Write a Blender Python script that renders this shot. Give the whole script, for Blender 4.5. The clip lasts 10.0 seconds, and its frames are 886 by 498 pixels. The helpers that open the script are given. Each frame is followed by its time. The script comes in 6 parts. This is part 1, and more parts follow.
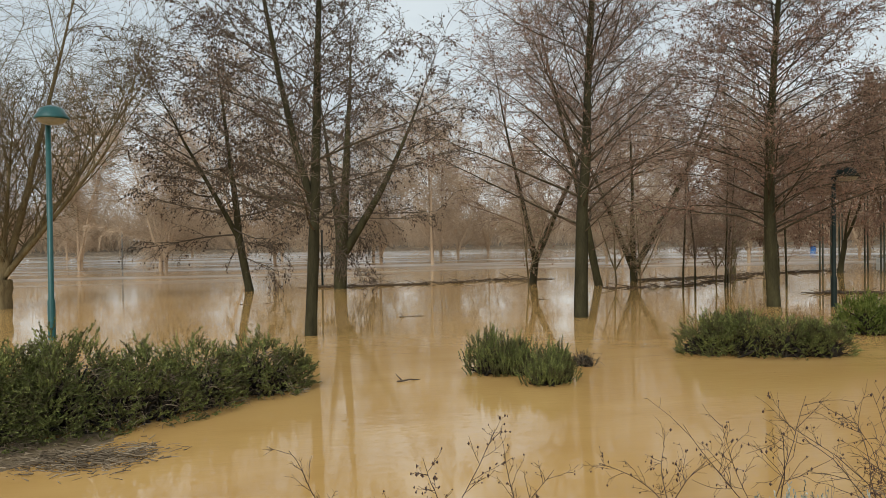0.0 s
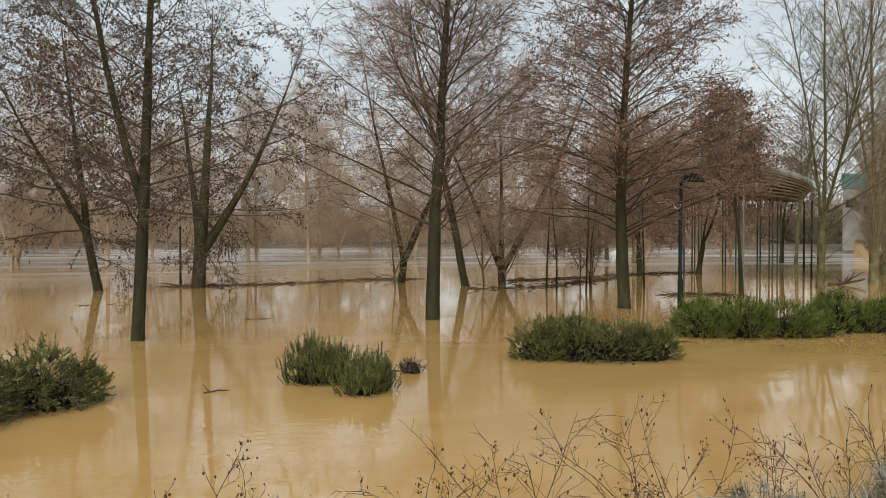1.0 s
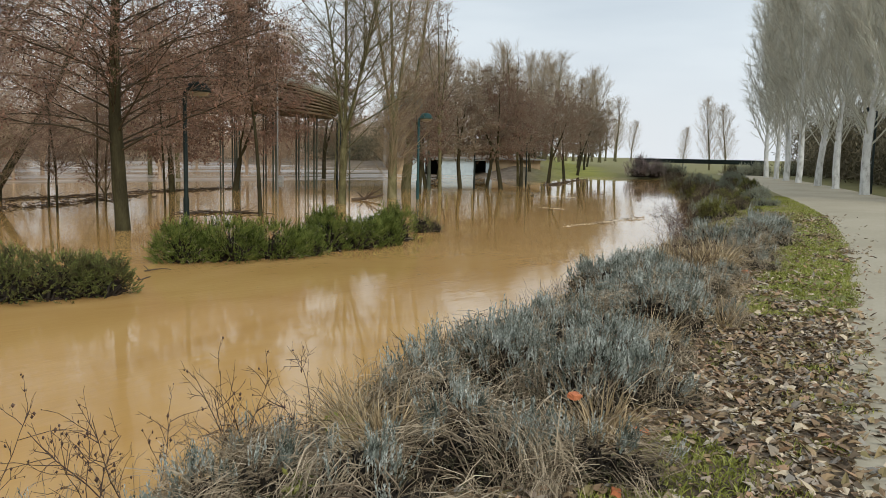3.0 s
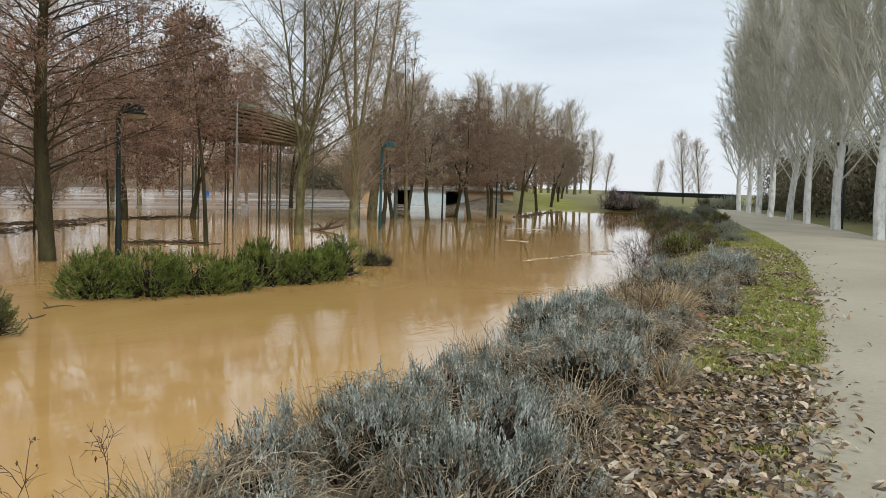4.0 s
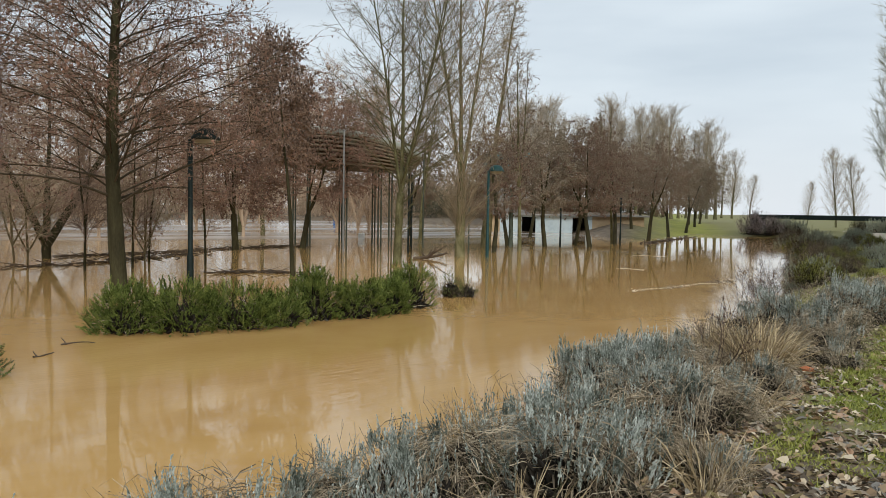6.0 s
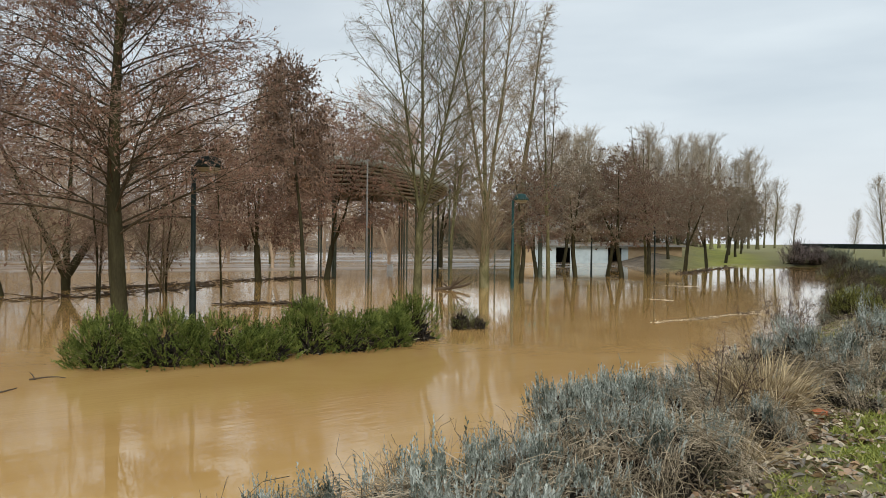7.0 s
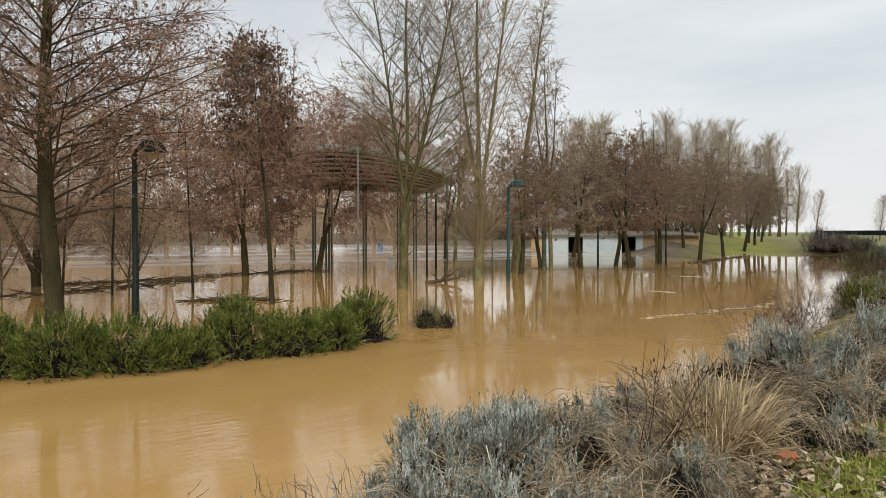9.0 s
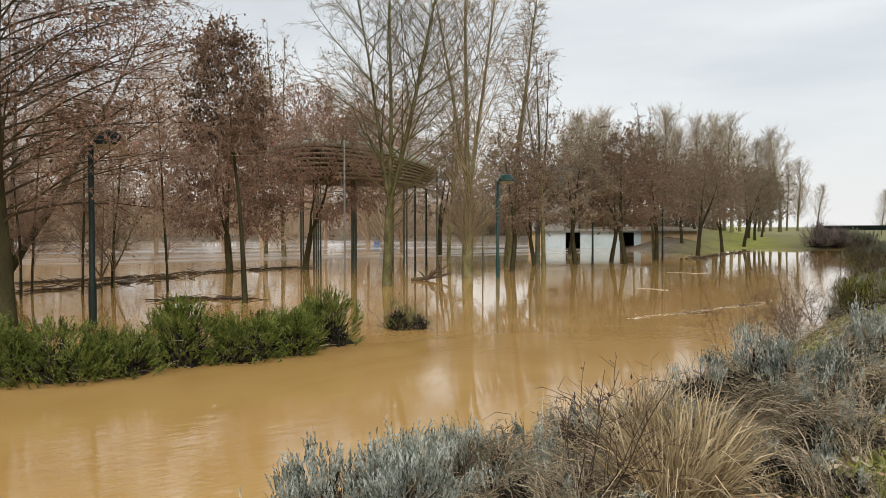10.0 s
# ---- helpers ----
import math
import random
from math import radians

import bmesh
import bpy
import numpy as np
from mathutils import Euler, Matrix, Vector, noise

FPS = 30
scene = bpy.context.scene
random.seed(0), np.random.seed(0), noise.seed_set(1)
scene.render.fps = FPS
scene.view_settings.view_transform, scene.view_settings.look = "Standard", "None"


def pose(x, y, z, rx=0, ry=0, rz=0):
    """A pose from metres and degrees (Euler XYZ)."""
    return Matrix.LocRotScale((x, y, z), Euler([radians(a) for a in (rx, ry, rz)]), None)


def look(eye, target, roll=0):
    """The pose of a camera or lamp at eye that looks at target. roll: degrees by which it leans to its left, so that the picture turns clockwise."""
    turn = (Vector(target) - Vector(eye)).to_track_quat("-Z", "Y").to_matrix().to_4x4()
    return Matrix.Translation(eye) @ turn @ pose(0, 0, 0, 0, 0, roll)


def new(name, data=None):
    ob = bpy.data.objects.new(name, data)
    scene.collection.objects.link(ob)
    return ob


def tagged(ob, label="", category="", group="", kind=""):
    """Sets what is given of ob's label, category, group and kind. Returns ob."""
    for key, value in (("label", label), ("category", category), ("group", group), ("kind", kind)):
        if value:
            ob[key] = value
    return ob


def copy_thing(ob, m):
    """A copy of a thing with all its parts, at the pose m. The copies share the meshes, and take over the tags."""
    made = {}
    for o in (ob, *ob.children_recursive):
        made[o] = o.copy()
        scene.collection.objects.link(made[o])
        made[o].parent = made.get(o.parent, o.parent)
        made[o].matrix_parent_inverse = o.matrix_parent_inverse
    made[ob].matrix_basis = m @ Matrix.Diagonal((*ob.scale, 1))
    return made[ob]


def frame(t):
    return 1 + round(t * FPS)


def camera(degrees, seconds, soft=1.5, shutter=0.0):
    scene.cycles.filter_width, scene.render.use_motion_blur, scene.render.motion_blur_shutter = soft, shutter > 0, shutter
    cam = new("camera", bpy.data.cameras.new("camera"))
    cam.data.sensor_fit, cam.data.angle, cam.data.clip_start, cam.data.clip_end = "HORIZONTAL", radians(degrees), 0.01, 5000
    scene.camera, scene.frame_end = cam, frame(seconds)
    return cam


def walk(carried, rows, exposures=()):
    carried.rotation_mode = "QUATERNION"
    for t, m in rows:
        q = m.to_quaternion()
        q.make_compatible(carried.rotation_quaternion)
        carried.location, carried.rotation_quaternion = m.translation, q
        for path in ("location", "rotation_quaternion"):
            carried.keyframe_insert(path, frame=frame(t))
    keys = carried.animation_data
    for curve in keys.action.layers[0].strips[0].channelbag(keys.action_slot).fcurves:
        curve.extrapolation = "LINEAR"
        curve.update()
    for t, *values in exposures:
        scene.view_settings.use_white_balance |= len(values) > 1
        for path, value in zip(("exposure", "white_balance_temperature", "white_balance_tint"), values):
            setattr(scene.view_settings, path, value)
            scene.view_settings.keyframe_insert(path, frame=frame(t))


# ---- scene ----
cam = camera(57.4, 10.0, soft=0.75)
PATH = [
    (0, (1.683, -0.266, 2.237), (-0.257, 0.221, 2.21), -0.7),
    (0.5, (1.59, 0.341, 2.265), (-0.31, 0.966, 2.255), -0.3),
    (1, (1.461, 0.962, 2.298), (-0.396, 1.704, 2.264), 0.0),
    (1.5, (1.321, 1.553, 2.293), (-0.467, 2.443, 2.194), 0.3),
    (2, (1.26, 2.205, 2.281), (-0.384, 3.334, 2.12), 0.7),
    (2.5, (1.159, 2.831, 2.314), (-0.294, 4.188, 2.097), 1.0),
    (3, (1.048, 3.516, 2.319), (-0.183, 5.075, 2.086), 1.2),
    (3.2, (0.997, 3.804, 2.318), (-0.159, 5.419, 2.084), 1.1),
    (4.3, (0.787, 5.493, 2.297), (-0.463, 7.048, 2.164), 2.2),
    (4.5, (0.771, 5.772, 2.275), (-0.532, 7.284, 2.144), 2.3),
    (5, (0.677, 6.366, 2.255), (-0.727, 7.787, 2.142), 2.2),
    (5.5, (0.559, 6.971, 2.257), (-0.884, 8.351, 2.144), 1.1),
    (6.8, (0.445, 8.5, 2.11), (-1.038, 9.841, 2.075), 1.0),
    (7, (0.386, 8.738, 2.124), (-1.134, 10.038, 2.106), 0.6),
    (7.5, (0.213, 9.325, 2.134), (-1.353, 10.569, 2.118), 0.1),
    (8, (0.097, 9.877, 2.116), (-1.476, 11.112, 2.099), 0.3),
    (8.5, (-0.101, 10.433, 2.094), (-1.662, 11.682, 2.068), 0.0),
    (9, (-0.244, 10.986, 2.088), (-1.798, 12.245, 2.048), 0.0),
    (9.5, (-0.454, 11.522, 2.094), (-2.007, 12.781, 2.045), -0.0),
    (10, (-0.663, 12.089, 2.098), (-2.219, 13.345, 2.047), -0.1),
]
walk(cam, [(t, look(eye, target, roll)) for t, eye, target, roll in PATH],
     [(0, 0, 6400, 6), (3, 0, 6250, 8), (4.5, 0.1, 6170, 9), (5.5, 0, 6160, 8), (7, 0, 6250, 7), (8, 0, 6600, 10), (10, 0.1, 6650, 10)])

SUN_ELEVATION, SUN_ROTATION = radians(35), radians(-60)
SKY_STRENGTH, SUN_STRENGTH = 0.095, 2.0
WATER = 0.0


# ---- light ----
def build_world():
    world = bpy.data.worlds.new("overcast_sky")
    scene.world = world
    world.use_nodes = True
    nt = world.node_tree
    nt.nodes.clear()
    N = nt.nodes.new
    out, bg = N("ShaderNodeOutputWorld"), N("ShaderNodeBackground")
    sky = N("ShaderNodeTexSky")
    sky.sky_type, sky.sun_disc = "NISHITA", False
    sky.sun_elevation, sky.sun_rotation = SUN_ELEVATION, SUN_ROTATION
    sky.air_density, sky.dust_density = 1.0, 2.0
    coord, mapping = N("ShaderNodeTexCoord"), N("ShaderNodeMapping")
    mapping.inputs["Scale"].default_value = (1.0, 1.0, 5.0)
    cloud = N("ShaderNodeTexNoise")
    cloud.inputs["Scale"].default_value, cloud.inputs["Detail"].default_value = 1.6, 5.0
    ramp = N("ShaderNodeValToRGB")
    ramp.color_ramp.elements[0].position, ramp.color_ramp.elements[1].position = 0.32, 0.68
    ramp.color_ramp.elements[0].color = (5.5, 6.2, 6.9, 1)
    ramp.color_ramp.elements[1].color = (8.2, 8.75, 9.1, 1)
    mix, low = N("ShaderNodeMix"), N("ShaderNodeMix")
    mix.data_type = low.data_type = "RGBA"
    mix.inputs[0].default_value = 0.93
    links = nt.links.new
    split, band = N("ShaderNodeSeparateXYZ"), N("ShaderNodeMapRange")
    band.inputs["From Min"].default_value, band.inputs["From Max"].default_value = 0.0, 0.16
    band.inputs["To Min"].default_value, band.inputs["To Max"].default_value = 0.75, 0.0
    links(coord.outputs["Generated"], split.inputs[0])
    links(split.outputs["Z"], band.inputs["Value"])
    links(band.outputs["Result"], low.inputs[0])
    low.inputs[7].default_value = (9.3, 9.4, 9.6, 1)
    links(coord.outputs["Generated"], mapping.inputs["Vector"])
    links(mapping.outputs["Vector"], cloud.inputs["Vector"])
    links(cloud.outputs["Fac"], ramp.inputs["Fac"])
    links(sky.outputs["Color"], mix.inputs[6])
    links(ramp.outputs["Color"], low.inputs[6])
    links(low.outputs[2], mix.inputs[7])
    links(mix.outputs[2], bg.inputs["Color"])
    bg.inputs["Strength"].default_value = SKY_STRENGTH
    links(bg.outputs["Background"], out.inputs["Surface"])
    lamp = bpy.data.lights.new("sun", "SUN")
    lamp.energy, lamp.angle, lamp.color = SUN_STRENGTH, radians(25), (1.0, 0.95, 0.88)
    new("sun", lamp).matrix_world = pose(0, 0, 30, 90 - math.degrees(SUN_ELEVATION), 0, 60)


build_world()


# ---- materials ----
def material(name, stops, scale=4.0, stretch=(1, 1, 1), rough=0.8, bump=0.2, fine=6.0, spread=0.0, island=0.0,
             coat=0.0, specular=0.3, detail=6.0):
    """Colours from two scales of noise; spread varies whole things, island varies loose pieces."""
    mat = bpy.data.materials.new(name)
    mat.use_nodes = True
    nt = mat.node_tree
    N, links = nt.nodes.new, nt.links.new
    p = nt.nodes["Principled BSDF"]
    p.inputs["Roughness"].default_value = rough
    p.inputs["Specular IOR Level"].default_value = specular
    p.inputs["Coat Weight"].default_value = coat
    coord, mapping = N("ShaderNodeTexCoord"), N("ShaderNodeMapping")
    mapping.inputs["Scale"].default_value = stretch
    links(coord.outputs["Object"], mapping.inputs["Vector"])
    big, small = N("ShaderNodeTexNoise"), N("ShaderNodeTexNoise")
    big.inputs["Scale"].default_value, big.inputs["Detail"].default_value = scale, detail
    small.inputs["Scale"].default_value, small.inputs["Detail"].default_value = scale * fine, 4.0
    links(mapping.outputs["Vector"], big.inputs["Vector"])
    links(mapping.outputs["Vector"], small.inputs["Vector"])
    add = N("ShaderNodeMath")
    add.operation = "MULTIPLY_ADD"
    add.inputs[1].default_value = 0.45
    links(small.outputs["Fac"], add.inputs[0])
    links(big.outputs["Fac"], add.inputs[2])
    last = add.outputs[0]
    for amount, node, socket in ((spread, "ShaderNodeObjectInfo", "Random"), (island, "ShaderNodeNewGeometry", "Random Per Island")):
        if amount:
            src, m = N(node), N("ShaderNodeMath")
            m.operation = "MULTIPLY_ADD"
            m.inputs[1].default_value = amount
            links(src.outputs[socket], m.inputs[0])
            links(last, m.inputs[2])
            last = m.outputs[0]
    ramp = N("ShaderNodeValToRGB")
    els = ramp.color_ramp.elements
    lo, hi = 0.45 + 0.25 * (spread + island), 1.0 + 0.75 * (spread + island)
    span = N("ShaderNodeMapRange")
    span.inputs["From Min"].default_value, span.inputs["From Max"].default_value = lo, hi
    links(last, span.inputs["Value"])
    while len(els) < len(stops):
        els.new(0.5)
    for i, c in enumerate(stops):
        els[i].position, els[i].color = i / max(1, len(stops) - 1), (*c, 1)
    links(span.outputs["Result"], ramp.inputs["Fac"])
    links(ramp.outputs["Color"], p.inputs["Base Color"])
    if bump:
        b = N("ShaderNodeBump")
        b.inputs["Strength"].default_value, b.inputs["Distance"].default_value = bump, 0.02
        links(last, b.inputs["Height"])
        links(b.outputs["Normal"], p.inputs["Normal"])
    return mat


def water_material():
    mat = bpy.data.materials.new("muddy_water")
    mat.use_nodes = True
    nt = mat.node_tree
    N, links = nt.nodes.new, nt.links.new
    p = nt.nodes["Principled BSDF"]
    p.inputs["IOR"].default_value = 1.4
    p.inputs["Roughness"].default_value = 0.08
    p.inputs["Specular IOR Level"].default_value = 1.0
    geo, mapping = N("ShaderNodeNewGeometry"), N("ShaderNodeMapping")
    mapping.inputs["Rotation"].default_value = (0, 0, radians(20))
    mapping.inputs["Scale"].default_value = (1.0, 0.55, 1.0)
    links(geo.outputs["Position"], mapping.inputs["Vector"])
    swirl, ripple, patch = N("ShaderNodeTexNoise"), N("ShaderNodeTexNoise"), N("ShaderNodeTexNoise")
    swirl.inputs["Scale"].default_value, swirl.inputs["Detail"].default_value = 0.5, 6.0
    swirl.inputs["Distortion"].default_value = 1.2
    ripple.inputs["Scale"].default_value, ripple.inputs["Detail"].default_value = 8.0, 3.0
    ripple.inputs["Distortion"].default_value = 0.5
    patch.inputs["Scale"].default_value, patch.inputs["Detail"].default_value = 0.3, 5.0
    for n in (swirl, ripple, patch):
        links(mapping.outputs["Vector"], n.inputs["Vector"])
    ramp = N("ShaderNodeValToRGB")
    ramp.color_ramp.elements[0].position, ramp.color_ramp.elements[1].position = 0.3, 0.72
    ramp.color_ramp.elements[0].color, ramp.color_ramp.elements[1].color = (0.53, 0.303, 0.097, 1), (0.63, 0.383, 0.138, 1)
    links(swirl.outputs["Fac"], ramp.inputs["Fac"])
    links(ramp.outputs["Color"], p.inputs["Base Color"])
    calm = N("ShaderNodeMapRange")
    calm.inputs["From Min"].default_value, calm.inputs["From Max"].default_value = 0.42, 0.68
    calm.inputs["To Min"].default_value, calm.inputs["To Max"].default_value = 0.12, 0.8
    links(patch.outputs["Fac"], calm.inputs["Value"])
    rough = N("ShaderNodeMapRange")
    rough.inputs["From Min"].default_value, rough.inputs["From Max"].default_value = 0.45, 0.66
    rough.inputs["To Min"].default_value, rough.inputs["To Max"].default_value = 0.005, 0.025
    links(patch.outputs["Fac"], rough.inputs["Value"])
    # the open flood away from the bank is ruffled by the wind
    split, open_water, ruffle = N("ShaderNodeSeparateXYZ"), N("ShaderNodeMapRange"), N("ShaderNodeMath")
    links(geo.outputs["Position"], split.inputs[0])
    open_water.inputs["From Min"].default_value, open_water.inputs["From Max"].default_value = -28, -62
    open_water.inputs["To Min"].default_value, open_water.inputs["To Max"].default_value = 1.0, 2.5
    links(split.outputs["X"], open_water.inputs["Value"])
    ruffle.operation = "MULTIPLY"
    links(rough.outputs["Result"], ruffle.inputs[0])
    links(open_water.outputs["Result"], ruffle.inputs[1])
    links(ruffle.outputs[0], p.inputs["Roughness"])
    mul = N("ShaderNodeMath")
    mul.operation = "MULTIPLY"
    links(ripple.outputs["Fac"], mul.inputs[0])
    links(calm.outputs["Result"], mul.inputs[1])
    swell, total = N("ShaderNodeTexNoise"), N("ShaderNodeMath")
    swell.inputs["Scale"].default_value, swell.inputs["Detail"].default_value = 1.3, 2.0
    links(mapping.outputs["Vector"], swell.inputs["Vector"])
    total.operation = "MULTIPLY_ADD"
    total.inputs[1].default_value = 0.6
    links(swell.outputs["Fac"], total.inputs[0])
    links(mul.outputs[0], total.inputs[2])
    # fine lines of ripples across the current
    cross, lines, patchy, fine = N("ShaderNodeMapping"), N("ShaderNodeTexNoise"), N("ShaderNodeMath"), N("ShaderNodeMath")
    cross.inputs["Rotation"].default_value, cross.inputs["Scale"].default_value = (0, 0, radians(-45)), (9.0, 2.2, 1.0)
    links(geo.outputs["Position"], cross.inputs["Vector"])
    links(cross.outputs["Vector"], lines.inputs["Vector"])
    lines.inputs["Scale"].default_value, lines.inputs["Detail"].default_value, lines.inputs["Distortion"].default_value = 1.0, 3.0, 0.6
    patchy.operation, fine.operation = "MULTIPLY", "MULTIPLY_ADD"
    links(lines.outputs["Fac"], patchy.inputs[0])
    links(calm.outputs["Result"], patchy.inputs[1])
    fine.inputs[1].default_value = 2.0
    links(patchy.outputs[0], fine.inputs[0])
    links(total.outputs[0], fine.inputs[2])
    b = N("ShaderNodeBump")
    b.inputs["Strength"].default_value, b.inputs["Distance"].default_value = 0.6, 0.022
    # calm between the standing trees, livelier in the open channel by the bank
    channel = N("ShaderNodeMapRange")
    channel.inputs["From Min"].default_value, channel.inputs["From Max"].default_value = -17, -9
    channel.inputs["To Min"].default_value, channel.inputs["To Max"].default_value = 0.07, 0.13
    links(split.outputs["X"], channel.inputs["Value"])
    links(channel.outputs["Result"], b.inputs["Strength"])
    links(fine.outputs[0], b.inputs["Height"])
    links(b.outputs["Normal"], p.inputs["Normal"])
    # wavelets on the open flood throw back the upper sky in long bands
    sheet, bands, where, amount, gloss, mix = N("ShaderNodeMapping"), N("ShaderNodeTexNoise"), N("ShaderNodeMapRange"), N("ShaderNodeMath"), N("ShaderNodeBsdfGlossy"), N("ShaderNodeMixShader")
    sheet.inputs["Rotation"].default_value, sheet.inputs["Scale"].default_value = (0, 0, radians(35)), (0.16, 0.03, 1.0)
    links(geo.outputs["Position"], sheet.inputs["Vector"])
    bands.inputs["Scale"].default_value, bands.inputs["Detail"].default_value = 1.0, 5.0
    links(sheet.outputs["Vector"], bands.inputs["Vector"])
    streak = N("ShaderNodeMapRange")
    streak.inputs["From Min"].default_value, streak.inputs["From Max"].default_value = 0.46, 0.58
    streak.inputs["To Min"].default_value, streak.inputs["To Max"].default_value = 0.1, 0.42
    links(bands.outputs["Fac"], streak.inputs["Value"])
    where.inputs["From Min"].default_value, where.inputs["From Max"].default_value = -36, -55
    links(split.outputs["X"], where.inputs["Value"])
    amount.operation = "MULTIPLY"
    links(streak.outputs["Result"], amount.inputs[0])
    links(where.outputs["Result"], amount.inputs[1])
    gloss.inputs["Roughness"].default_value = 0.38
    gloss.inputs["Color"].default_value = (0.9, 0.9, 0.9, 1)
    links(b.outputs["Normal"], gloss.inputs["Normal"])
    links(amount.outputs[0], mix.inputs["Fac"])
    links(p.outputs["BSDF"], mix.inputs[1])
    links(gloss.outputs["BSDF"], mix.inputs[2])
    links(mix.outputs["Shader"], nt.nodes["Material Output"].inputs["Surface"])
    return mat


M_WATER = water_material()
M_PATH = material("compacted_path", [(0.34, 0.295, 0.21), (0.41, 0.36, 0.26), (0.47, 0.415, 0.31)], 0.35, fine=40, bump=0.25)
M_ALDER = material("alder_bark", [(0.02, 0.0175, 0.009), (0.046, 0.04, 0.02), (0.082, 0.074, 0.035)], 5, (1, 1, 0.25), bump=0.6, spread=0.25, specular=0.12)
M_LIMB = material("alder_limbs", [(0.03, 0.024, 0.015), (0.078, 0.061, 0.038), (0.135, 0.107, 0.068)], 5, bump=0.3, spread=0.25, specular=0.12)
M_TWIG = material("alder_twigs", [(0.12, 0.081, 0.058), (0.275, 0.19, 0.138), (0.43, 0.305, 0.225)], 0.9, spread=0.3, bump=0, specular=0.12)
M_CONE = material("alder_cones", [(0.085, 0.053, 0.039), (0.265, 0.157, 0.113), (0.46, 0.27, 0.19)], 0.6, island=0.5, spread=0.2, bump=0, specular=0.12)
M_DARKCONE = material("dark_cones", [(0.03, 0.022, 0.016), (0.10, 0.07, 0.05), (0.25, 0.16, 0.11)], 0.6, island=0.6, spread=0.2, bump=0, specular=0.12)
M_DARKTWIG = material("dark_alder_twigs", [(0.06, 0.048, 0.034), (0.14, 0.11, 0.08), (0.24, 0.19, 0.14)], 0.9, spread=0.3, bump=0, specular=0.12)
M_OLIVETWIG = material("olive_alder_twigs", [(0.085, 0.058, 0.042), (0.22, 0.155, 0.115), (0.20, 0.175, 0.12), (0.36, 0.31, 0.235)], 0.9, spread=1.0, bump=0, specular=0.12)
M_OLDCONE = material("grey_brown_cones", [(0.07, 0.045, 0.033), (0.22, 0.14, 0.10), (0.18, 0.15, 0.10), (0.36, 0.28, 0.21)], 0.6, island=0.5, spread=0.9, bump=0, specular=0.12)
M_POPLAR = material("poplar_bark", [(0.045, 0.042, 0.018), (0.14, 0.128, 0.06), (0.26, 0.23, 0.125)], 6, (1, 1, 0.4), bump=0.8, spread=0.2, specular=0.12)
M_POPTWIG = material("poplar_twigs", [(0.16, 0.122, 0.075), (0.30, 0.235, 0.15), (0.44, 0.35, 0.235)], 0.8, spread=0.25, bump=0, specular=0.12)
# Paler than the near poplar twigs: distance haze is mixed into the colour.
M_HAZY_FARTWIG = material("hazed_poplar_twigs", [(0.24, 0.19, 0.13), (0.41, 0.335, 0.24), (0.56, 0.47, 0.35)], 0.3, spread=0.3, bump=0, specular=0.12)
M_WHITE = material("white_poplar_bark", [(0.30, 0.29, 0.26), (0.66, 0.66, 0.63), (0.78, 0.78, 0.76)], 4, (1, 1, 0.5), bump=0.3)
M_GREYTWIG = material("white_poplar_twigs", [(0.34, 0.33, 0.26), (0.49, 0.475, 0.39), (0.62, 0.60, 0.50)], 0.8, spread=0.2, bump=0)
M_WILLOW = material("willow_bark", [(0.07, 0.05, 0.025), (0.15, 0.115, 0.06), (0.21, 0.17, 0.09)], 5, (1, 1, 0.3), bump=0.5, specular=0.12)
# Brown twigs of the far shore, with haze painted in as a paler tone.
M_HAZY_FARWOOD = material("hazed_far_wood_twigs", [(0.27, 0.195, 0.135), (0.46, 0.345, 0.24), (0.60, 0.465, 0.335)], 0.05, island=0.5, bump=0, specular=0.12)
M_ROSEMARY = material("green_shoots", [(0.012, 0.02, 0.004), (0.042, 0.06, 0.012), (0.115, 0.145, 0.032), (0.21, 0.24, 0.06), (0.30, 0.32, 0.09)], 5.0, island=0.22, bump=0, specular=0.08, rough=0.7)
M_OLIVE = material("dull_green_shoots", [(0.02, 0.018, 0.008), (0.07, 0.06, 0.03), (0.11, 0.108, 0.045), (0.135, 0.15, 0.045), (0.24, 0.255, 0.085), (0.32, 0.33, 0.12)], 5.0, island=0.22, bump=0, specular=0.08, rough=0.7)
# Near-black wood: the shade inside the bushes is put into its colour.
M_SHADED_WOOD = material("shaded_bush_wood", [(0.008, 0.006, 0.004), (0.02, 0.015, 0.009), (0.042, 0.032, 0.02)], 5, bump=0.5)
M_LAVENDER = material("lavender_leaves", [(0.03, 0.034, 0.024), (0.085, 0.095, 0.072), (0.26, 0.28, 0.235), (0.52, 0.54, 0.485), (0.72, 0.735, 0.67)], 7.0, island=0.16, bump=0, rough=0.85, specular=0.1)
M_STRAW = material("dry_straw", [(0.075, 0.056, 0.034), (0.27, 0.21, 0.132), (0.61, 0.50, 0.35)], 1.5, island=0.6, bump=0, rough=0.7)
M_TUFT = material("golden_dry_grass", [(0.12, 0.082, 0.04), (0.36, 0.265, 0.14), (0.68, 0.54, 0.33)], 1.5, island=0.6, bump=0, rough=0.7)
M_GRASS = material("verge_grass", [(0.11, 0.12, 0.02), (0.25, 0.265, 0.045), (0.41, 0.39, 0.12)], 1.0, island=0.5, bump=0, rough=0.6)
M_LITTER = material("leaf_litter", [(0.12, 0.09, 0.06), (0.30, 0.20, 0.115), (0.22, 0.205, 0.18), (0.40, 0.29, 0.17), (0.17, 0.12, 0.07), (0.24, 0.20, 0.09), (0.42, 0.26, 0.16), (0.33, 0.30, 0.25), (0.58, 0.48, 0.34)], 0.4, island=1.6, bump=0, rough=0.75, specular=0.12)
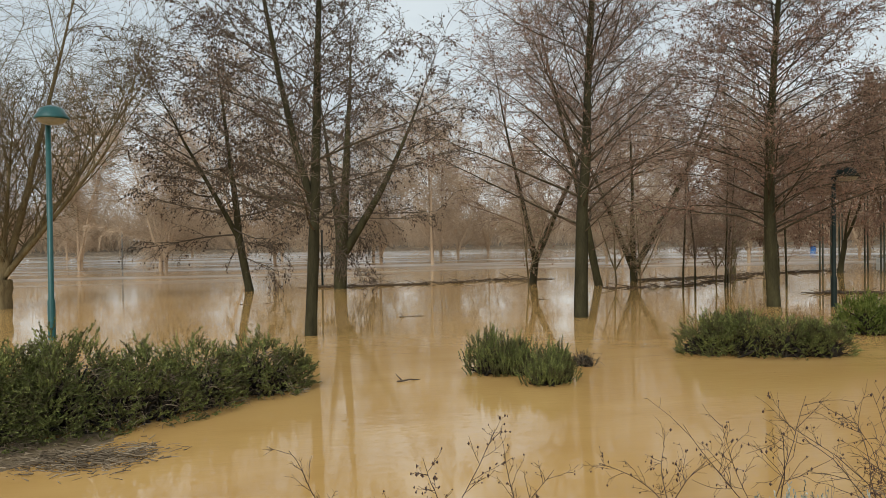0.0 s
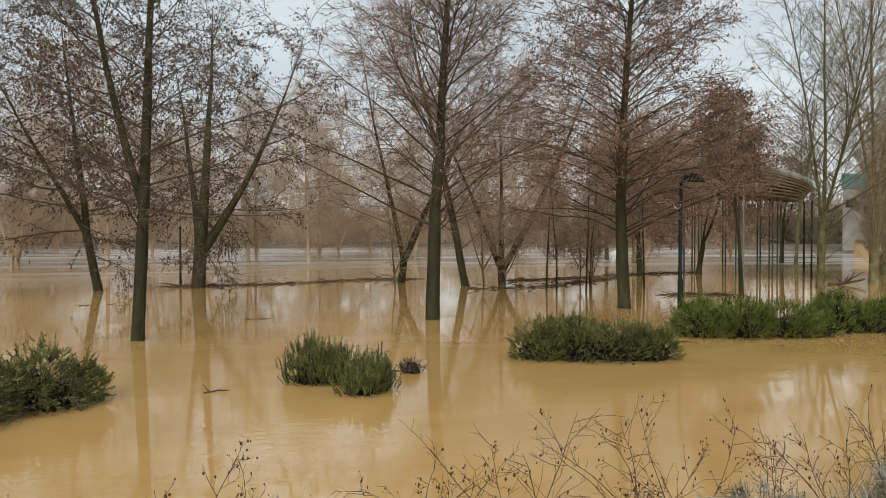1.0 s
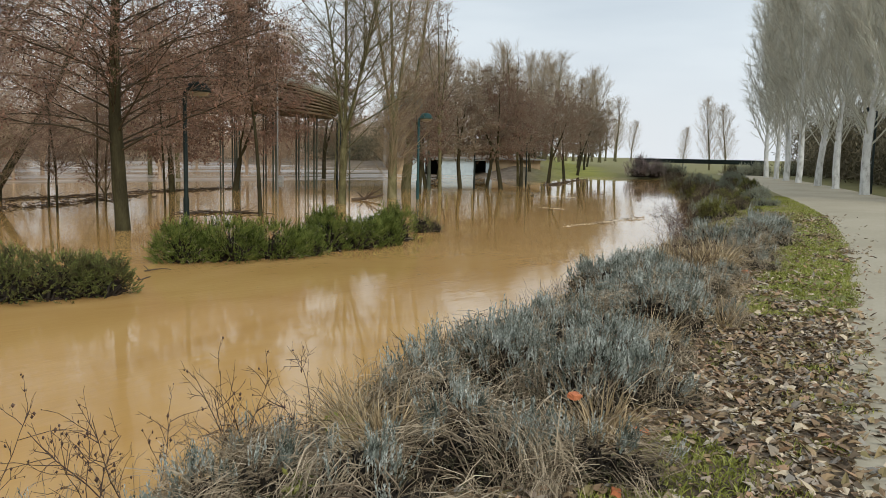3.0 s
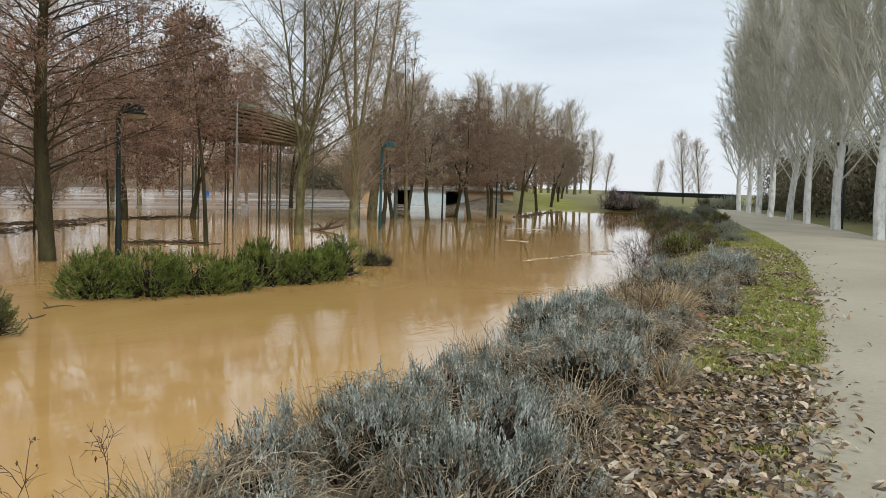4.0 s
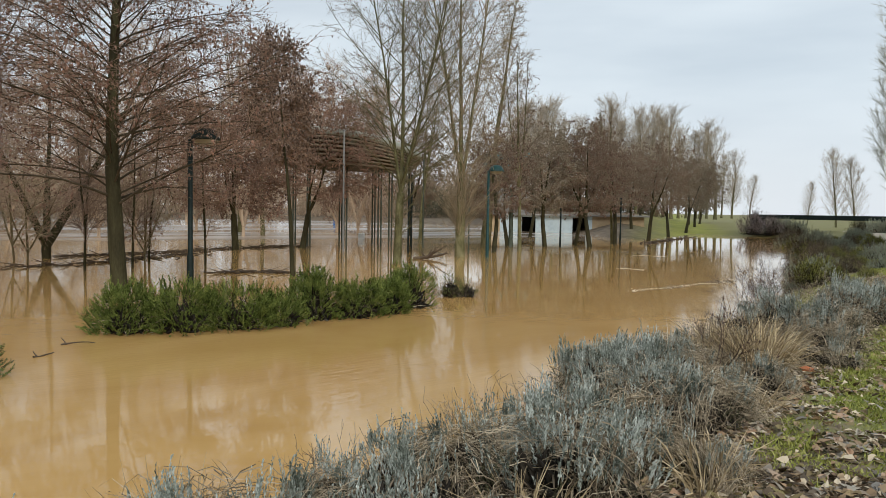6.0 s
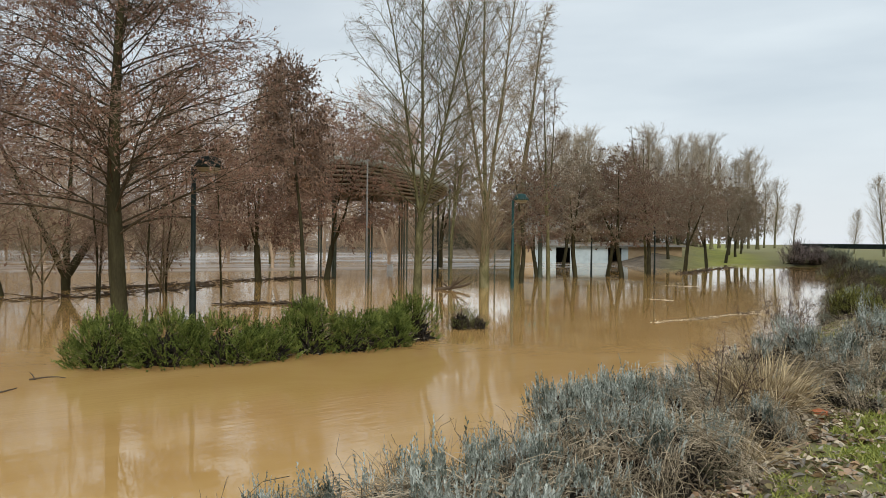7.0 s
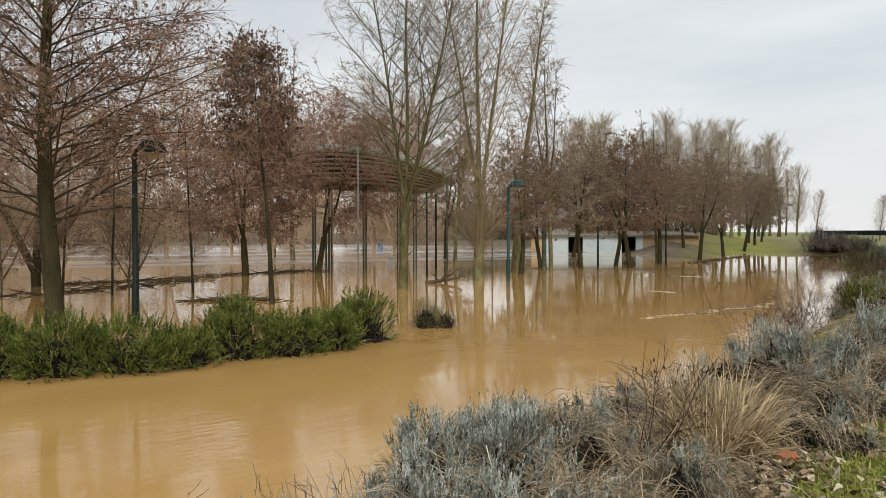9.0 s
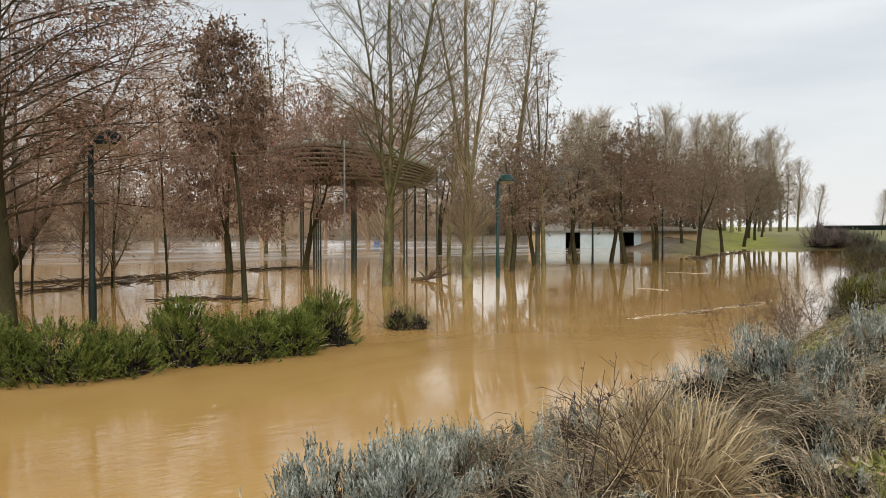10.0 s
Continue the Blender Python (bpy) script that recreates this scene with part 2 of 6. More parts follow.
# Brown-grey old leaves, darkened so the gaps under the tufts read as shade.
M_SHADED_DRYLEAF = material("shaded_dry_leaves", [(0.016, 0.015, 0.008), (0.066, 0.062, 0.03), (0.19, 0.18, 0.10)], 2.0, island=0.5, bump=0, rough=0.8)
M_DRYWOOD = material("lavender_wood", [(0.05, 0.036, 0.022), (0.17, 0.125, 0.08), (0.38, 0.30, 0.205)], 3.0, island=0.6, bump=0, rough=0.8)
M_BRAMBLE = material("dry_stems", [(0.03, 0.019, 0.014), (0.07, 0.042, 0.028), (0.12, 0.075, 0.05)], 6, bump=0)
M_FOAM = material("pale_foam", [(0.52, 0.40, 0.25), (0.61, 0.52, 0.39), (0.70, 0.63, 0.52)], 3, bump=0.2, island=0.3)
M_DRIFT = material("wet_driftwood", [(0.04, 0.028, 0.018), (0.095, 0.065, 0.04), (0.16, 0.115, 0.07)], 5, bump=0.5, island=0.4)
M_TEAL = material("teal_painted_steel", [(0.01, 0.06, 0.058), (0.016, 0.085, 0.082), (0.03, 0.11, 0.10)], 2, rough=0.4, bump=0.03, specular=0.5)
M_DARKSTEEL = material("dark_green_steel", [(0.006, 0.011, 0.009), (0.011, 0.018, 0.015), (0.02, 0.03, 0.025)], 2, rough=0.6, bump=0.03, specular=0.2)
M_GREENPOST = material("weathered_green_posts", [(0.05, 0.06, 0.04), (0.09, 0.105, 0.075), (0.14, 0.155, 0.12)], 1.5, rough=0.7, bump=0.1)
M_DIFFUSER = material("lamp_diffuser", [(0.22, 0.21, 0.17), (0.28, 0.27, 0.22), (0.34, 0.33, 0.28)], 3, rough=0.3, bump=0)
M_RENDER = material("pale_blue_render", [(0.33, 0.40, 0.44), (0.45, 0.53, 0.56), (0.52, 0.58, 0.6)], 0.5, bump=0.05)
M_OCHRE = material("ochre_render", [(0.30, 0.21, 0.12), (0.40, 0.29, 0.17), (0.46, 0.35, 0.22)], 0.5, bump=0.05)
M_ROOF = material("canopy_sheet", [(0.30, 0.31, 0.25), (0.40, 0.41, 0.34), (0.48, 0.49, 0.42)], 0.4, bump=0.05, rough=0.5)
M_SOFFIT = material("canopy_underside", [(0.20, 0.16, 0.105), (0.30, 0.245, 0.165), (0.38, 0.315, 0.22)], 0.5, bump=0.05)
M_SLATGAP_SHADE = material("canopy_gap_shade", [(0.05, 0.04, 0.026), (0.085, 0.068, 0.045), (0.12, 0.1, 0.07)], 0.5, bump=0.05)
M_DARK = material("dark_interior", [(0.01, 0.01, 0.01), (0.018, 0.017, 0.016), (0.025, 0.024, 0.022)], 1, bump=0)
M_CONCRETE = material("weathered_concrete", [(0.16, 0.155, 0.14), (0.26, 0.25, 0.23), (0.33, 0.32, 0.30)], 0.8, bump=0.1)
M_TEALWALL = material("teal_cladding", [(0.06, 0.17, 0.19), (0.10, 0.25, 0.27), (0.14, 0.30, 0.32)], 0.5, bump=0.05)
M_HEDGE = material("dark_undergrowth", [(0.05, 0.048, 0.026), (0.15, 0.13, 0.08), (0.30, 0.255, 0.165)], 0.25, island=0.5, bump=0)
M_HEDGE_GREY = material("grey_green_leaves", [(0.11, 0.115, 0.075), (0.25, 0.26, 0.19), (0.4, 0.42, 0.33)], 0.8, island=0.5, bump=0, specular=0.08)
M_BROOM = material("yellow_green_shoots", [(0.07, 0.075, 0.015), (0.20, 0.195, 0.045), (0.38, 0.36, 0.11)], 1.4, island=0.5, bump=0, specular=0.08, rough=0.7)
M_PINK = material("mauve_twigs", [(0.26, 0.20, 0.20), (0.42, 0.34, 0.325), (0.52, 0.43, 0.41)], 0.6, island=0.5, bump=0)
M_BRICK = material("orange_clay", [(0.36, 0.11, 0.045), (0.55, 0.18, 0.075), (0.68, 0.25, 0.11)], 12, bump=0.3)
M_SEED = material("seed_heads", [(0.04, 0.025, 0.02), (0.09, 0.05, 0.035), (0.14, 0.085, 0.055)], 6, island=0.5, bump=0)


# ---- mesh helpers ----
def mesh_of(name, verts, faces, mat, smooth=False):
    """A mesh from an (n, 3) array and an (m, 3 or 4) array of corners."""
    verts, faces = np.asarray(verts, np.float32), np.asarray(faces, np.int32)
    k = faces.shape[1]
    me = bpy.data.meshes.new(name)
    me.vertices.add(len(verts))
    me.vertices.foreach_set("co", verts.ravel())
    me.loops.add(faces.size)
    me.loops.foreach_set("vertex_index", faces.ravel())
    me.polygons.add(len(faces))
    me.polygons.foreach_set("loop_start", np.arange(0, faces.size, k, dtype=np.int32))
    me.polygons.foreach_set("use_smooth", np.full(len(faces), smooth))
    me.update(calc_edges=True)
    me.materials.append(mat)
    return me


def child(name, me, parent, label=""):
    ob = new(name, me)
    ob.parent = parent
    return tagged(ob, label)


def part(name, bm, mat, parent, label=""):
    me = bpy.data.meshes.new(name)
    bm.to_mesh(me)
    bm.free()
    me.materials.append(mat)
    return child(name, me, parent, label)


def thing(name, label, category, at=(0, 0, 0), turn=0.0, group="", kind=""):
    ob = new(name)
    ob.empty_display_size = 0.2
    ob.matrix_basis = pose(*at, 0, 0, turn)
    return tagged(ob, label, category, group, kind)


def join(pieces):
    vs, fs, n = [], [], 0
    for v, f in pieces:
        if len(v):
            vs.append(v)
            fs.append(f + n)
            n += len(v)
    return np.concatenate(vs), np.concatenate(fs)


def tubes(lines, sides):
    """Tapered tubes along polylines [(points, radii), ...] as quads."""
    groups = {}
    for pts, rad in lines:
        groups.setdefault(len(pts), []).append((pts, rad))
    out = []
    for count, items in groups.items():
        P = np.array([i[0] for i in items], np.float64)
        R = np.array([i[1] for i in items], np.float64)
        T = np.gradient(P, axis=1)
        T /= np.linalg.norm(T, axis=2, keepdims=True) + 1e-9
        main = P[:, -1] - P[:, 0]
        ref = np.where((np.abs(main[:, 2]) > 0.8 * np.linalg.norm(main, axis=1))[:, None], [1.0, 0.1, 0.0], [0.0, 0.1, 1.0])
        A = np.cross(T, ref[:, None, :])
        A /= np.linalg.norm(A, axis=2, keepdims=True) + 1e-9
        B = np.cross(T, A)
        ang = np.arange(sides) * 2 * np.pi / sides
        V = (P[:, :, None] + R[:, :, None, None] * (A[:, :, None] * np.cos(ang)[:, None] + B[:, :, None] * np.sin(ang)[:, None]))
        n = len(items)
        idx = np.arange(n * count * sides).reshape(n, count, sides)
        a, b = idx[:, :-1], idx[:, 1:]
        F = np.stack([a, np.roll(a, -1, 2), np.roll(b, -1, 2), b], -1).reshape(-1, 4)
        out.append((V.reshape(-1, 3), F))
    return join(out)


def blades(base, way, length, width, bend=0.3, rng=None):
    """Narrow pointed leaves as quads: base points, unit ways, lengths, widths."""
    n = len(base)
    side = np.cross(way, rng.normal(size=(n, 3)))
    side /= np.linalg.norm(side, axis=1, keepdims=True) + 1e-9
    up = np.cross(side, way)
    L, W = length[:, None], width[:, None]
    mid = base + way * L * 0.5 + up * L * bend * 0.12
    tip = base + way * L * 0.96 - up * L * bend * 0.25
    V = np.stack([base, mid - side * W * 0.5, tip, mid + side * W * 0.5], 1)
    return V.reshape(-1, 3), np.arange(4 * n).reshape(n, 4)


def ribbons(base, way, length, width, droop, rng):
    """Arching grass blades of three quads each."""
    n = len(base)
    side = unit(np.cross(way, rng.normal(size=(n, 3))))
    pts, p, d = [base], base, way
    for k in range(3):
        d = unit(d + np.array([0, 0, -1.0]) * (np.asarray(droop).reshape(-1, 1) * (k + 0.6) / 2))
        p = p + d * (length / 3)[:, None]
        pts.append(p)
    V = []
    for q, w in zip(pts, (0.8, 1.0, 0.7, 0.12)):
        V += [q - side * (width * w / 2)[:, None], q + side * (width * w / 2)[:, None]]
    V = np.stack(V, 1)
    F = np.array([(0, 1, 3, 2), (2, 3, 5, 4), (4, 5, 7, 6)])[None] + 8 * np.arange(n)[:, None, None]
    return V.reshape(-1, 3), F.reshape(-1, 4)


def unit(v):
    v = np.asarray(v, float)
    return v / (np.linalg.norm(v, axis=-1, keepdims=True) + 1e-9)


# ---- trees ----
def path_of(rng, start, way, length, steps, wobble, lift):
    pts, p, d = [np.array(start, float)], np.array(start, float), unit(way)
    for _ in range(steps):
        d = unit(d + rng.normal(0, wobble, 3) + np.array([0, 0, lift]) / steps)
        p = p + d * length / steps
        pts.append(p)
    return pts


def along(pts, t):
    x = t * (len(pts) - 1)
    i = min(int(x), len(pts) - 2)
    return pts[i] + (pts[i + 1] - pts[i]) * (x - i), unit(pts[i + 1] - pts[i])


def sideways(rng, d, angle):
    """A way that leaves d by that many degrees, to a random side."""
    a = unit(np.cross(d, rng.normal(size=3)))
    return d * math.cos(radians(angle)) + a * math.sin(radians(angle))


def grow(rng, height=11.0, radius=0.19, clear=2.4, primaries=44, reach=0.40, low=68, high=38, lift=0.25, seconds=10,
         twigs=7, twig=0.6, droop=-0.1, lean=(0.0, 0.0), leaders=((0.0, 0.0),), fork=3.0, cones=0, wobble=0.06, twig_r=0.006,
         profile="cone", flare=1.25, second_angle=45, slim=1.0, crook=0.026, limb=1.0, flat=0.7, shoots=0):
    trunk, limbs, fine, tips = [], [], [], []
    stem = path_of(rng, (0, 0, -0.7), (lean[0], lean[1], 1), fork + 0.7, 6, crook * 0.8, 0.12)
    frac = (fork + 0.7) / (height + 0.7)
    r_fork = radius * (1 - frac * 0.8)
    rr = np.linspace(radius, r_fork, 7)
    rr = rr * (1 + rng.normal(0, 0.04, 7))
    rr[0] *= flare
    rr[1] *= 1 + (flare - 1) * 0.35
    trunk.append((stem, rr))
    for k, (lx, ly) in enumerate(leaders):
        top = path_of(rng, stem[-1], unit(stem[-1] - stem[-2]) + np.array([lx, ly, 0]), (height - fork) * (1 - 0.08 * k), 9, crook, 0.3)
        r0 = r_fork * slim * (1.0 if k == 0 else 0.75)
        trunk.append((top, 0.01 + r0 * np.linspace(1, 0, 10) ** 1.25 * (1 + rng.normal(0, 0.05, 10))))
        whole = stem[:-1] + top
        n = primaries // len(leaders)
        zs = np.array([q[2] for q in whole])
        for i in range(n):
            u = (i + rng.uniform(0, 0.9)) / n
            z = clear + u ** 0.9 * (height * 0.97 - clear) if k == 0 else max(fork + 0.3, clear) + u * (zs[-1] - max(fork + 0.3, clear)) * 0.97
            x = np.interp(z, zs, np.arange(len(zs))) / (len(zs) - 1)
            p, d = along(whole, x)
            h = (z - clear) / (height - clear)
            if profile == "cone":
                size = reach * height * (1 - h) ** 0.75 * rng.uniform(0.65, 1.1)
            elif profile == "round":
                size = reach * height * math.sqrt(max(0.04, 1 - (2 * h - 0.75) ** 2 / 1.6)) * rng.uniform(0.6, 1.1)
            elif profile == "brush":
                size = min(reach * height, (height - z) * 1.05 + 0.8) * rng.uniform(0.6, 1.0)
            else:
                size = reach * height * (0.35 + 0.65 * math.sin(math.pi * min(1, 0.2 + 0.8 * h))) * (1.15 - 0.75 * h) * rng.uniform(0.7, 1.1)
            size = max(size, 0.5)
            ang = low + (high - low) * h + rng.normal(0, 6)
            az = i * 2.4 + rng.uniform(-0.5, 0.5)
            way = np.array([math.cos(az) * math.sin(radians(ang)), math.sin(az) * math.sin(radians(ang)), math.cos(radians(ang))])
            br = path_of(rng, p, way, size, 7, wobble, lift)
            r1 = limb * max(0.012, min(0.45 * np.interp(z, zs, np.linspace(radius, 0.015, len(zs))), 0.0085 * size + 0.004))
            limbs.append((br, np.linspace(r1, 0.004, 8)))
            m = max(2, int(seconds * size / (reach * height) + 1.5))
            wide = 0.5 if profile == "brush" else 1.0
            for j in range(m):
                q, d2 = along(br, 0.18 + 0.8 * (j + rng.uniform(0, 0.8)) / m)
                s = min(size * 0.45, 1.5) * rng.uniform(0.5, 1.1) * (1.15 - 0.5 * j / m)
                w2 = sideways(rng, d2, wide * second_angle + rng.normal(0, 10))
                w2[2] *= flat if wide == 1.0 else 1.2
                sec = path_of(rng, q, unit(w2), s, 3, 0.12, droop + 0.15)
                limbs.append((sec, np.array([0.0085, 0.007, 0.0055, 0.0035]) * (twig_r / 0.006)))
                for _ in range(twigs):
                    q3, d3 = along(sec, rng.uniform(0.1, 1.0))
                    w3 = sideways(rng, d3, wide * rng.uniform(20, 60)) + np.array([0, 0, droop])
                    tw = [q3, q3 + unit(w3) * twig * rng.uniform(0.45, 1.25)]
                    fine.append((tw, (twig_r, twig_r * 0.4)))
                    tips.append(tw)
    stem_z = np.array([q[2] for q in stem])
    for _ in range(shoots):
        z = rng.uniform(0.7, fork)
        p, _d = along(stem, float(np.interp(z, stem_z, np.arange(len(stem)))) / (len(stem) - 1))
        az, ang = rng.uniform(0, 2 * math.pi), radians(rng.uniform(20, 62))
        sprout = path_of(rng, p, (math.cos(az) * math.sin(ang), math.sin(az) * math.sin(ang), math.cos(ang)), rng.uniform(0.8, 2.6), 3, 0.08, 0.35)
        limbs.append((sprout, (0.011, 0.009, 0.007, 0.004)))
        for _k in range(6):
            q3, d3 = along(sprout, rng.uniform(0.25, 1.0))
            fine.append(([q3, q3 + sideways(rng, d3, rng.uniform(15, 45)) * rng.uniform(0.2, 0.55)], (twig_r, twig_r * 0.4)))
    spots = []
    for _ in range(cones):
        tw = tips[rng.integers(len(tips))]
        q, _d = along(tw, rng.uniform(0.2, 1.0))
        spots.append(q + rng.normal(0, 0.03, 3))
    return trunk, limbs, fine, np.array(spots)


OCTA = np.array([(1, 0, 0), (0, 1, 0), (-1, 0, 0), (0, -1, 0), (0, 0, 1.3), (0, 0, -1.5)], float)
OCTA_F = np.array([(0, 1, 4), (1, 2, 4), (2, 3, 4), (3, 0, 4), (1, 0, 5), (2, 1, 5), (3, 2, 5), (0, 3, 5)])


def beads(spots, lo, hi, rng):
    n = len(spots)
    size = rng.uniform(lo, hi, (n, 1, 1)) * rng.uniform(0.7, 1.3, (n, 1, 3))
    V = spots[:, None] + OCTA[None] * size
    F = OCTA_F[None] + 6 * np.arange(n)[:, None, None]
    return V.reshape(-1, 3), F.reshape(-1, 3)


def tree(name, label, rng, bark, twig_mat, cone_size=(0.012, 0.028), cone_mat=None, at=(0, 0, 0), turn=0.0, group="",
         limb_mat=None, limb_sides=4, upper_mat=None, **spec):
    trunk, limbs, fine, spots = grow(rng, **spec)
    ob = thing(name, label, "tree", at, turn, group)
    low, high = (trunk[:1], trunk[1:]) if upper_mat else (trunk, [])
    child("trunk", mesh_of("trunk", *tubes(low, 9), bark, True), ob)
    if high:
        child("upper_trunk", mesh_of("upper_trunk", *tubes(high, 7), upper_mat, True), ob)
    tagged(child("branchwork", mesh_of("branchwork", *tubes(limbs, limb_sides), limb_mat or twig_mat, True), ob), kind="stuff")
    tagged(child("crown", mesh_of("crown", *tubes(fine, 3), twig_mat, True), ob), kind="stuff")
    if len(spots):
        tagged(child("cone_mass", mesh_of("cone_mass", *beads(spots, *cone_size, rng), cone_mat or M_CONE), ob, "small dark cones and catkins"), kind="stuff")
    return ob


# ---- ground, water, path ----
EDGE_Y = np.array([-400, -60, -20, -2, 8.8, 13.7, 19.3, 24, 30, 36, 43, 69.5, 84, 120, 200, 400.0])
EDGE_X = np.array([90, 14.5, 6.2, 2.25, 0.18, -0.85, -2.05, -3.3, -4.98, -7.1, -9.75, -20, -26.3, -43, -82, -180.0])


def edge(y):
    """The path's river-side edge."""
    return (np.interp(y, EDGE_Y, EDGE_X) + np.interp(y + 2.5, EDGE_Y, EDGE_X) + np.interp(y - 2.5, EDGE_Y, EDGE_X)) / 3


def lump(x, y, s, seed=0.0):
    return np.array([noise.noise((a * s, b * s, seed)) for a, b in zip(np.ravel(x), np.ravel(y))]).reshape(np.shape(x))


PROFILE_U = np.array([-2000, -9, -6, -4.6, -4.1, -3.0, -1.6, -0.3, 0.0, 5.2, 7.0, 12, 40, 2000.0])
PROFILE_Z = np.array([-1.3, -1.3, -0.7, -0.14, 0.03, 0.42, 0.57, 0.62, 0.61, 0.61, 0.7, 0.8, 1.0, 1.4])


def lawn(x, y):
    """Height of the grass embankment beyond the hut."""
    sx = np.interp(y, [55, 58.7, 88, 130, 300], [-31, -32, -42.5, -64, -150])
    inland = sx - x
    other = (y - 58.7) * 0.9 - inland * 1.05
    rise = np.minimum(np.clip(inland, -6, 26), np.clip(other, -6, 40)) * 0.17
    return np.where(y > 56, np.clip(-0.5 + rise * 1.05, -1.3, 2.3), -1.3)


def ground_z(x, y):
    x, y = np.asarray(x, float), np.asarray(y, float)
    z = np.interp(x - edge(y), PROFILE_U, PROFILE_Z)
    z = np.maximum(z, lawn(x, y))
    z = np.where(y > 86, np.maximum(z, np.interp(y, [86, 93, 110], [-1.3, 0.45, 0.8])), z)
    shore = np.interp(np.hypot(x + 0, y - 10), [0, 138, 150, 260, 700, 1600], [-2, -2, 0.5, 1.0, 1.4, 1.8])
    return np.where(x - edge(y) < -30, np.maximum(z, shore), z)


def build_ground():
    near_x = np.arange(-9, 8.01, 0.22)
    far = np.array([9, 11, 14, 18, 24, 32, 45, 65, 100, 160, 260, 420, 700, 1100, 1600.0])
    mid = np.arange(-160, -9, 3.0)
    us = np.concatenate([-far[::-1][:6] * 1.0, mid, near_x, far])
    us = np.unique(np.round(us, 3))
    ys = np.unique(np.round(np.concatenate([-far[::-1], np.arange(-8, 34, 0.25), np.arange(34, 170, 2.0), far[far > 170]]), 3))
    U, Y = np.meshgrid(us, ys)
    X = U + edge(Y)
    Z = ground_z(X, Y)
    close = (np.abs(U + 2) < 9) & (Y > -9) & (Y < 60)
    rough = np.zeros_like(Z)
    rough[close] = 0.05 * lump(X[close], Y[close], 1.3) + 0.03 * lump(X[close], Y[close], 4.0, 3.0)
    rough[(U > -0.1) & (U < 5.3)] = 0
    Z = Z + rough
    nx, ny = len(us), len(ys)
    idx = np.arange(nx * ny).reshape(ny, nx)
    F = np.stack([idx[:-1, :-1], idx[:-1, 1:], idx[1:, 1:], idx[1:, :-1]], -1).reshape(-1, 4)
    ob = new("ground", mesh_of("ground", np.stack([X, Y, Z], -1).reshape(-1, 3), F, M_GROUND, True))
    tagged(ob, "damp brown bank soil with grass and a mown lawn", "ground", kind="structure")


def ground_material():
    """Bare damp soil by the water and green turf on the lawn and beyond the path."""
    mat = material("bank_ground", [(0.06, 0.044, 0.028), (0.15, 0.108, 0.068), (0.24, 0.185, 0.12)], 1.2, fine=14, bump=0.6)
    nt = mat.node_tree
    N, links = nt.nodes.new, nt.links.new
    p = nt.nodes["Principled BSDF"]
    soil = p.inputs["Base Color"].links[0].from_socket
    geo, split = N("ShaderNodeNewGeometry"), N("ShaderNodeSeparateXYZ")
    links(geo.outputs["Position"], split.inputs[0])
    far = N("ShaderNodeMapRange")
    far.inputs["From Min"].default_value, far.inputs["From Max"].default_value = 34, 50
    links(split.outputs["Y"], far.inputs["Value"])
    turf, ramp = N("ShaderNodeTexNoise"), N("ShaderNodeValToRGB")
    turf.inputs["Scale"].default_value, turf.inputs["Detail"].default_value = 0.35, 8
    links(geo.outputs["Position"], turf.inputs["Vector"])
    ramp.color_ramp.elements[0].position, ramp.color_ramp.elements[1].position = 0.3, 0.7
    ramp.color_ramp.elements[0].color, ramp.color_ramp.elements[1].color = (0.19, 0.20, 0.03, 1), (0.32, 0.31, 0.065, 1)
    links(turf.outputs["Fac"], ramp.inputs["Fac"])
    # grass that creeps over the verge beside the path
    strip, inner, along_y, moss, verge, both2, tint = (N("ShaderNodeMath"), N("ShaderNodeMapRange"), N("ShaderNodeMapRange"), N("ShaderNodeTexNoise"), N("ShaderNodeMapRange"), N("ShaderNodeMath"), N("ShaderNodeMix"))
    strip.operation = "MULTIPLY_ADD"
    strip.inputs[1].default_value = 0.215
    links(split.outputs["Y"], strip.inputs[0])
    links(split.outputs["X"], strip.inputs[2])
    inner.inputs["From Min"].default_value, inner.inputs["From Max"].default_value = 0.45, 1.0
    links(strip.outputs[0], inner.inputs["Value"])
    along_y.inputs["From Min"].default_value, along_y.inputs["From Max"].default_value = 12.8, 15.0
    links(split.outputs["Y"], along_y.inputs["Value"])
    moss.inputs["Scale"].default_value, moss.inputs["Detail"].default_value = 1.6, 6
    links(geo.outputs["Position"], moss.inputs["Vector"])
    verge.inputs["From Min"].default_value, verge.inputs["From Max"].default_value = 0.36, 0.5
    links(moss.outputs["Fac"], verge.inputs["Value"])
    both2.operation = "MULTIPLY"
    links(inner.outputs["Result"], both2.inputs[0])
    links(along_y.outputs["Result"], both2.inputs[1])
    both3 = N("ShaderNodeMath")
    both3.operation = "MULTIPLY"
    links(both2.outputs[0], both3.inputs[0])
    links(verge.outputs["Result"], both3.inputs[1])
    tint.data_type = "RGBA"
    tint.inputs[7].default_value = (0.19, 0.22, 0.04, 1)
    links(both3.outputs[0], tint.inputs[0])
    links(soil, tint.inputs[6])
    soil = tint.outputs[2]
    mix = N("ShaderNodeMix")
    mix.data_type = "RGBA"
    west, both, slant = N("ShaderNodeMapRange"), N("ShaderNodeMath"), N("ShaderNodeMath")
    west.inputs["From Min"].default_value, west.inputs["From Max"].default_value = 1, 8
    slant.operation = "MULTIPLY_ADD"
    slant.inputs[1].default_value = 0.62
    links(split.outputs["Y"], slant.inputs[0])
    links(split.outputs["X"], slant.inputs[2])
    links(slant.outputs[0], west.inputs["Value"])
    both.operation = "MULTIPLY"
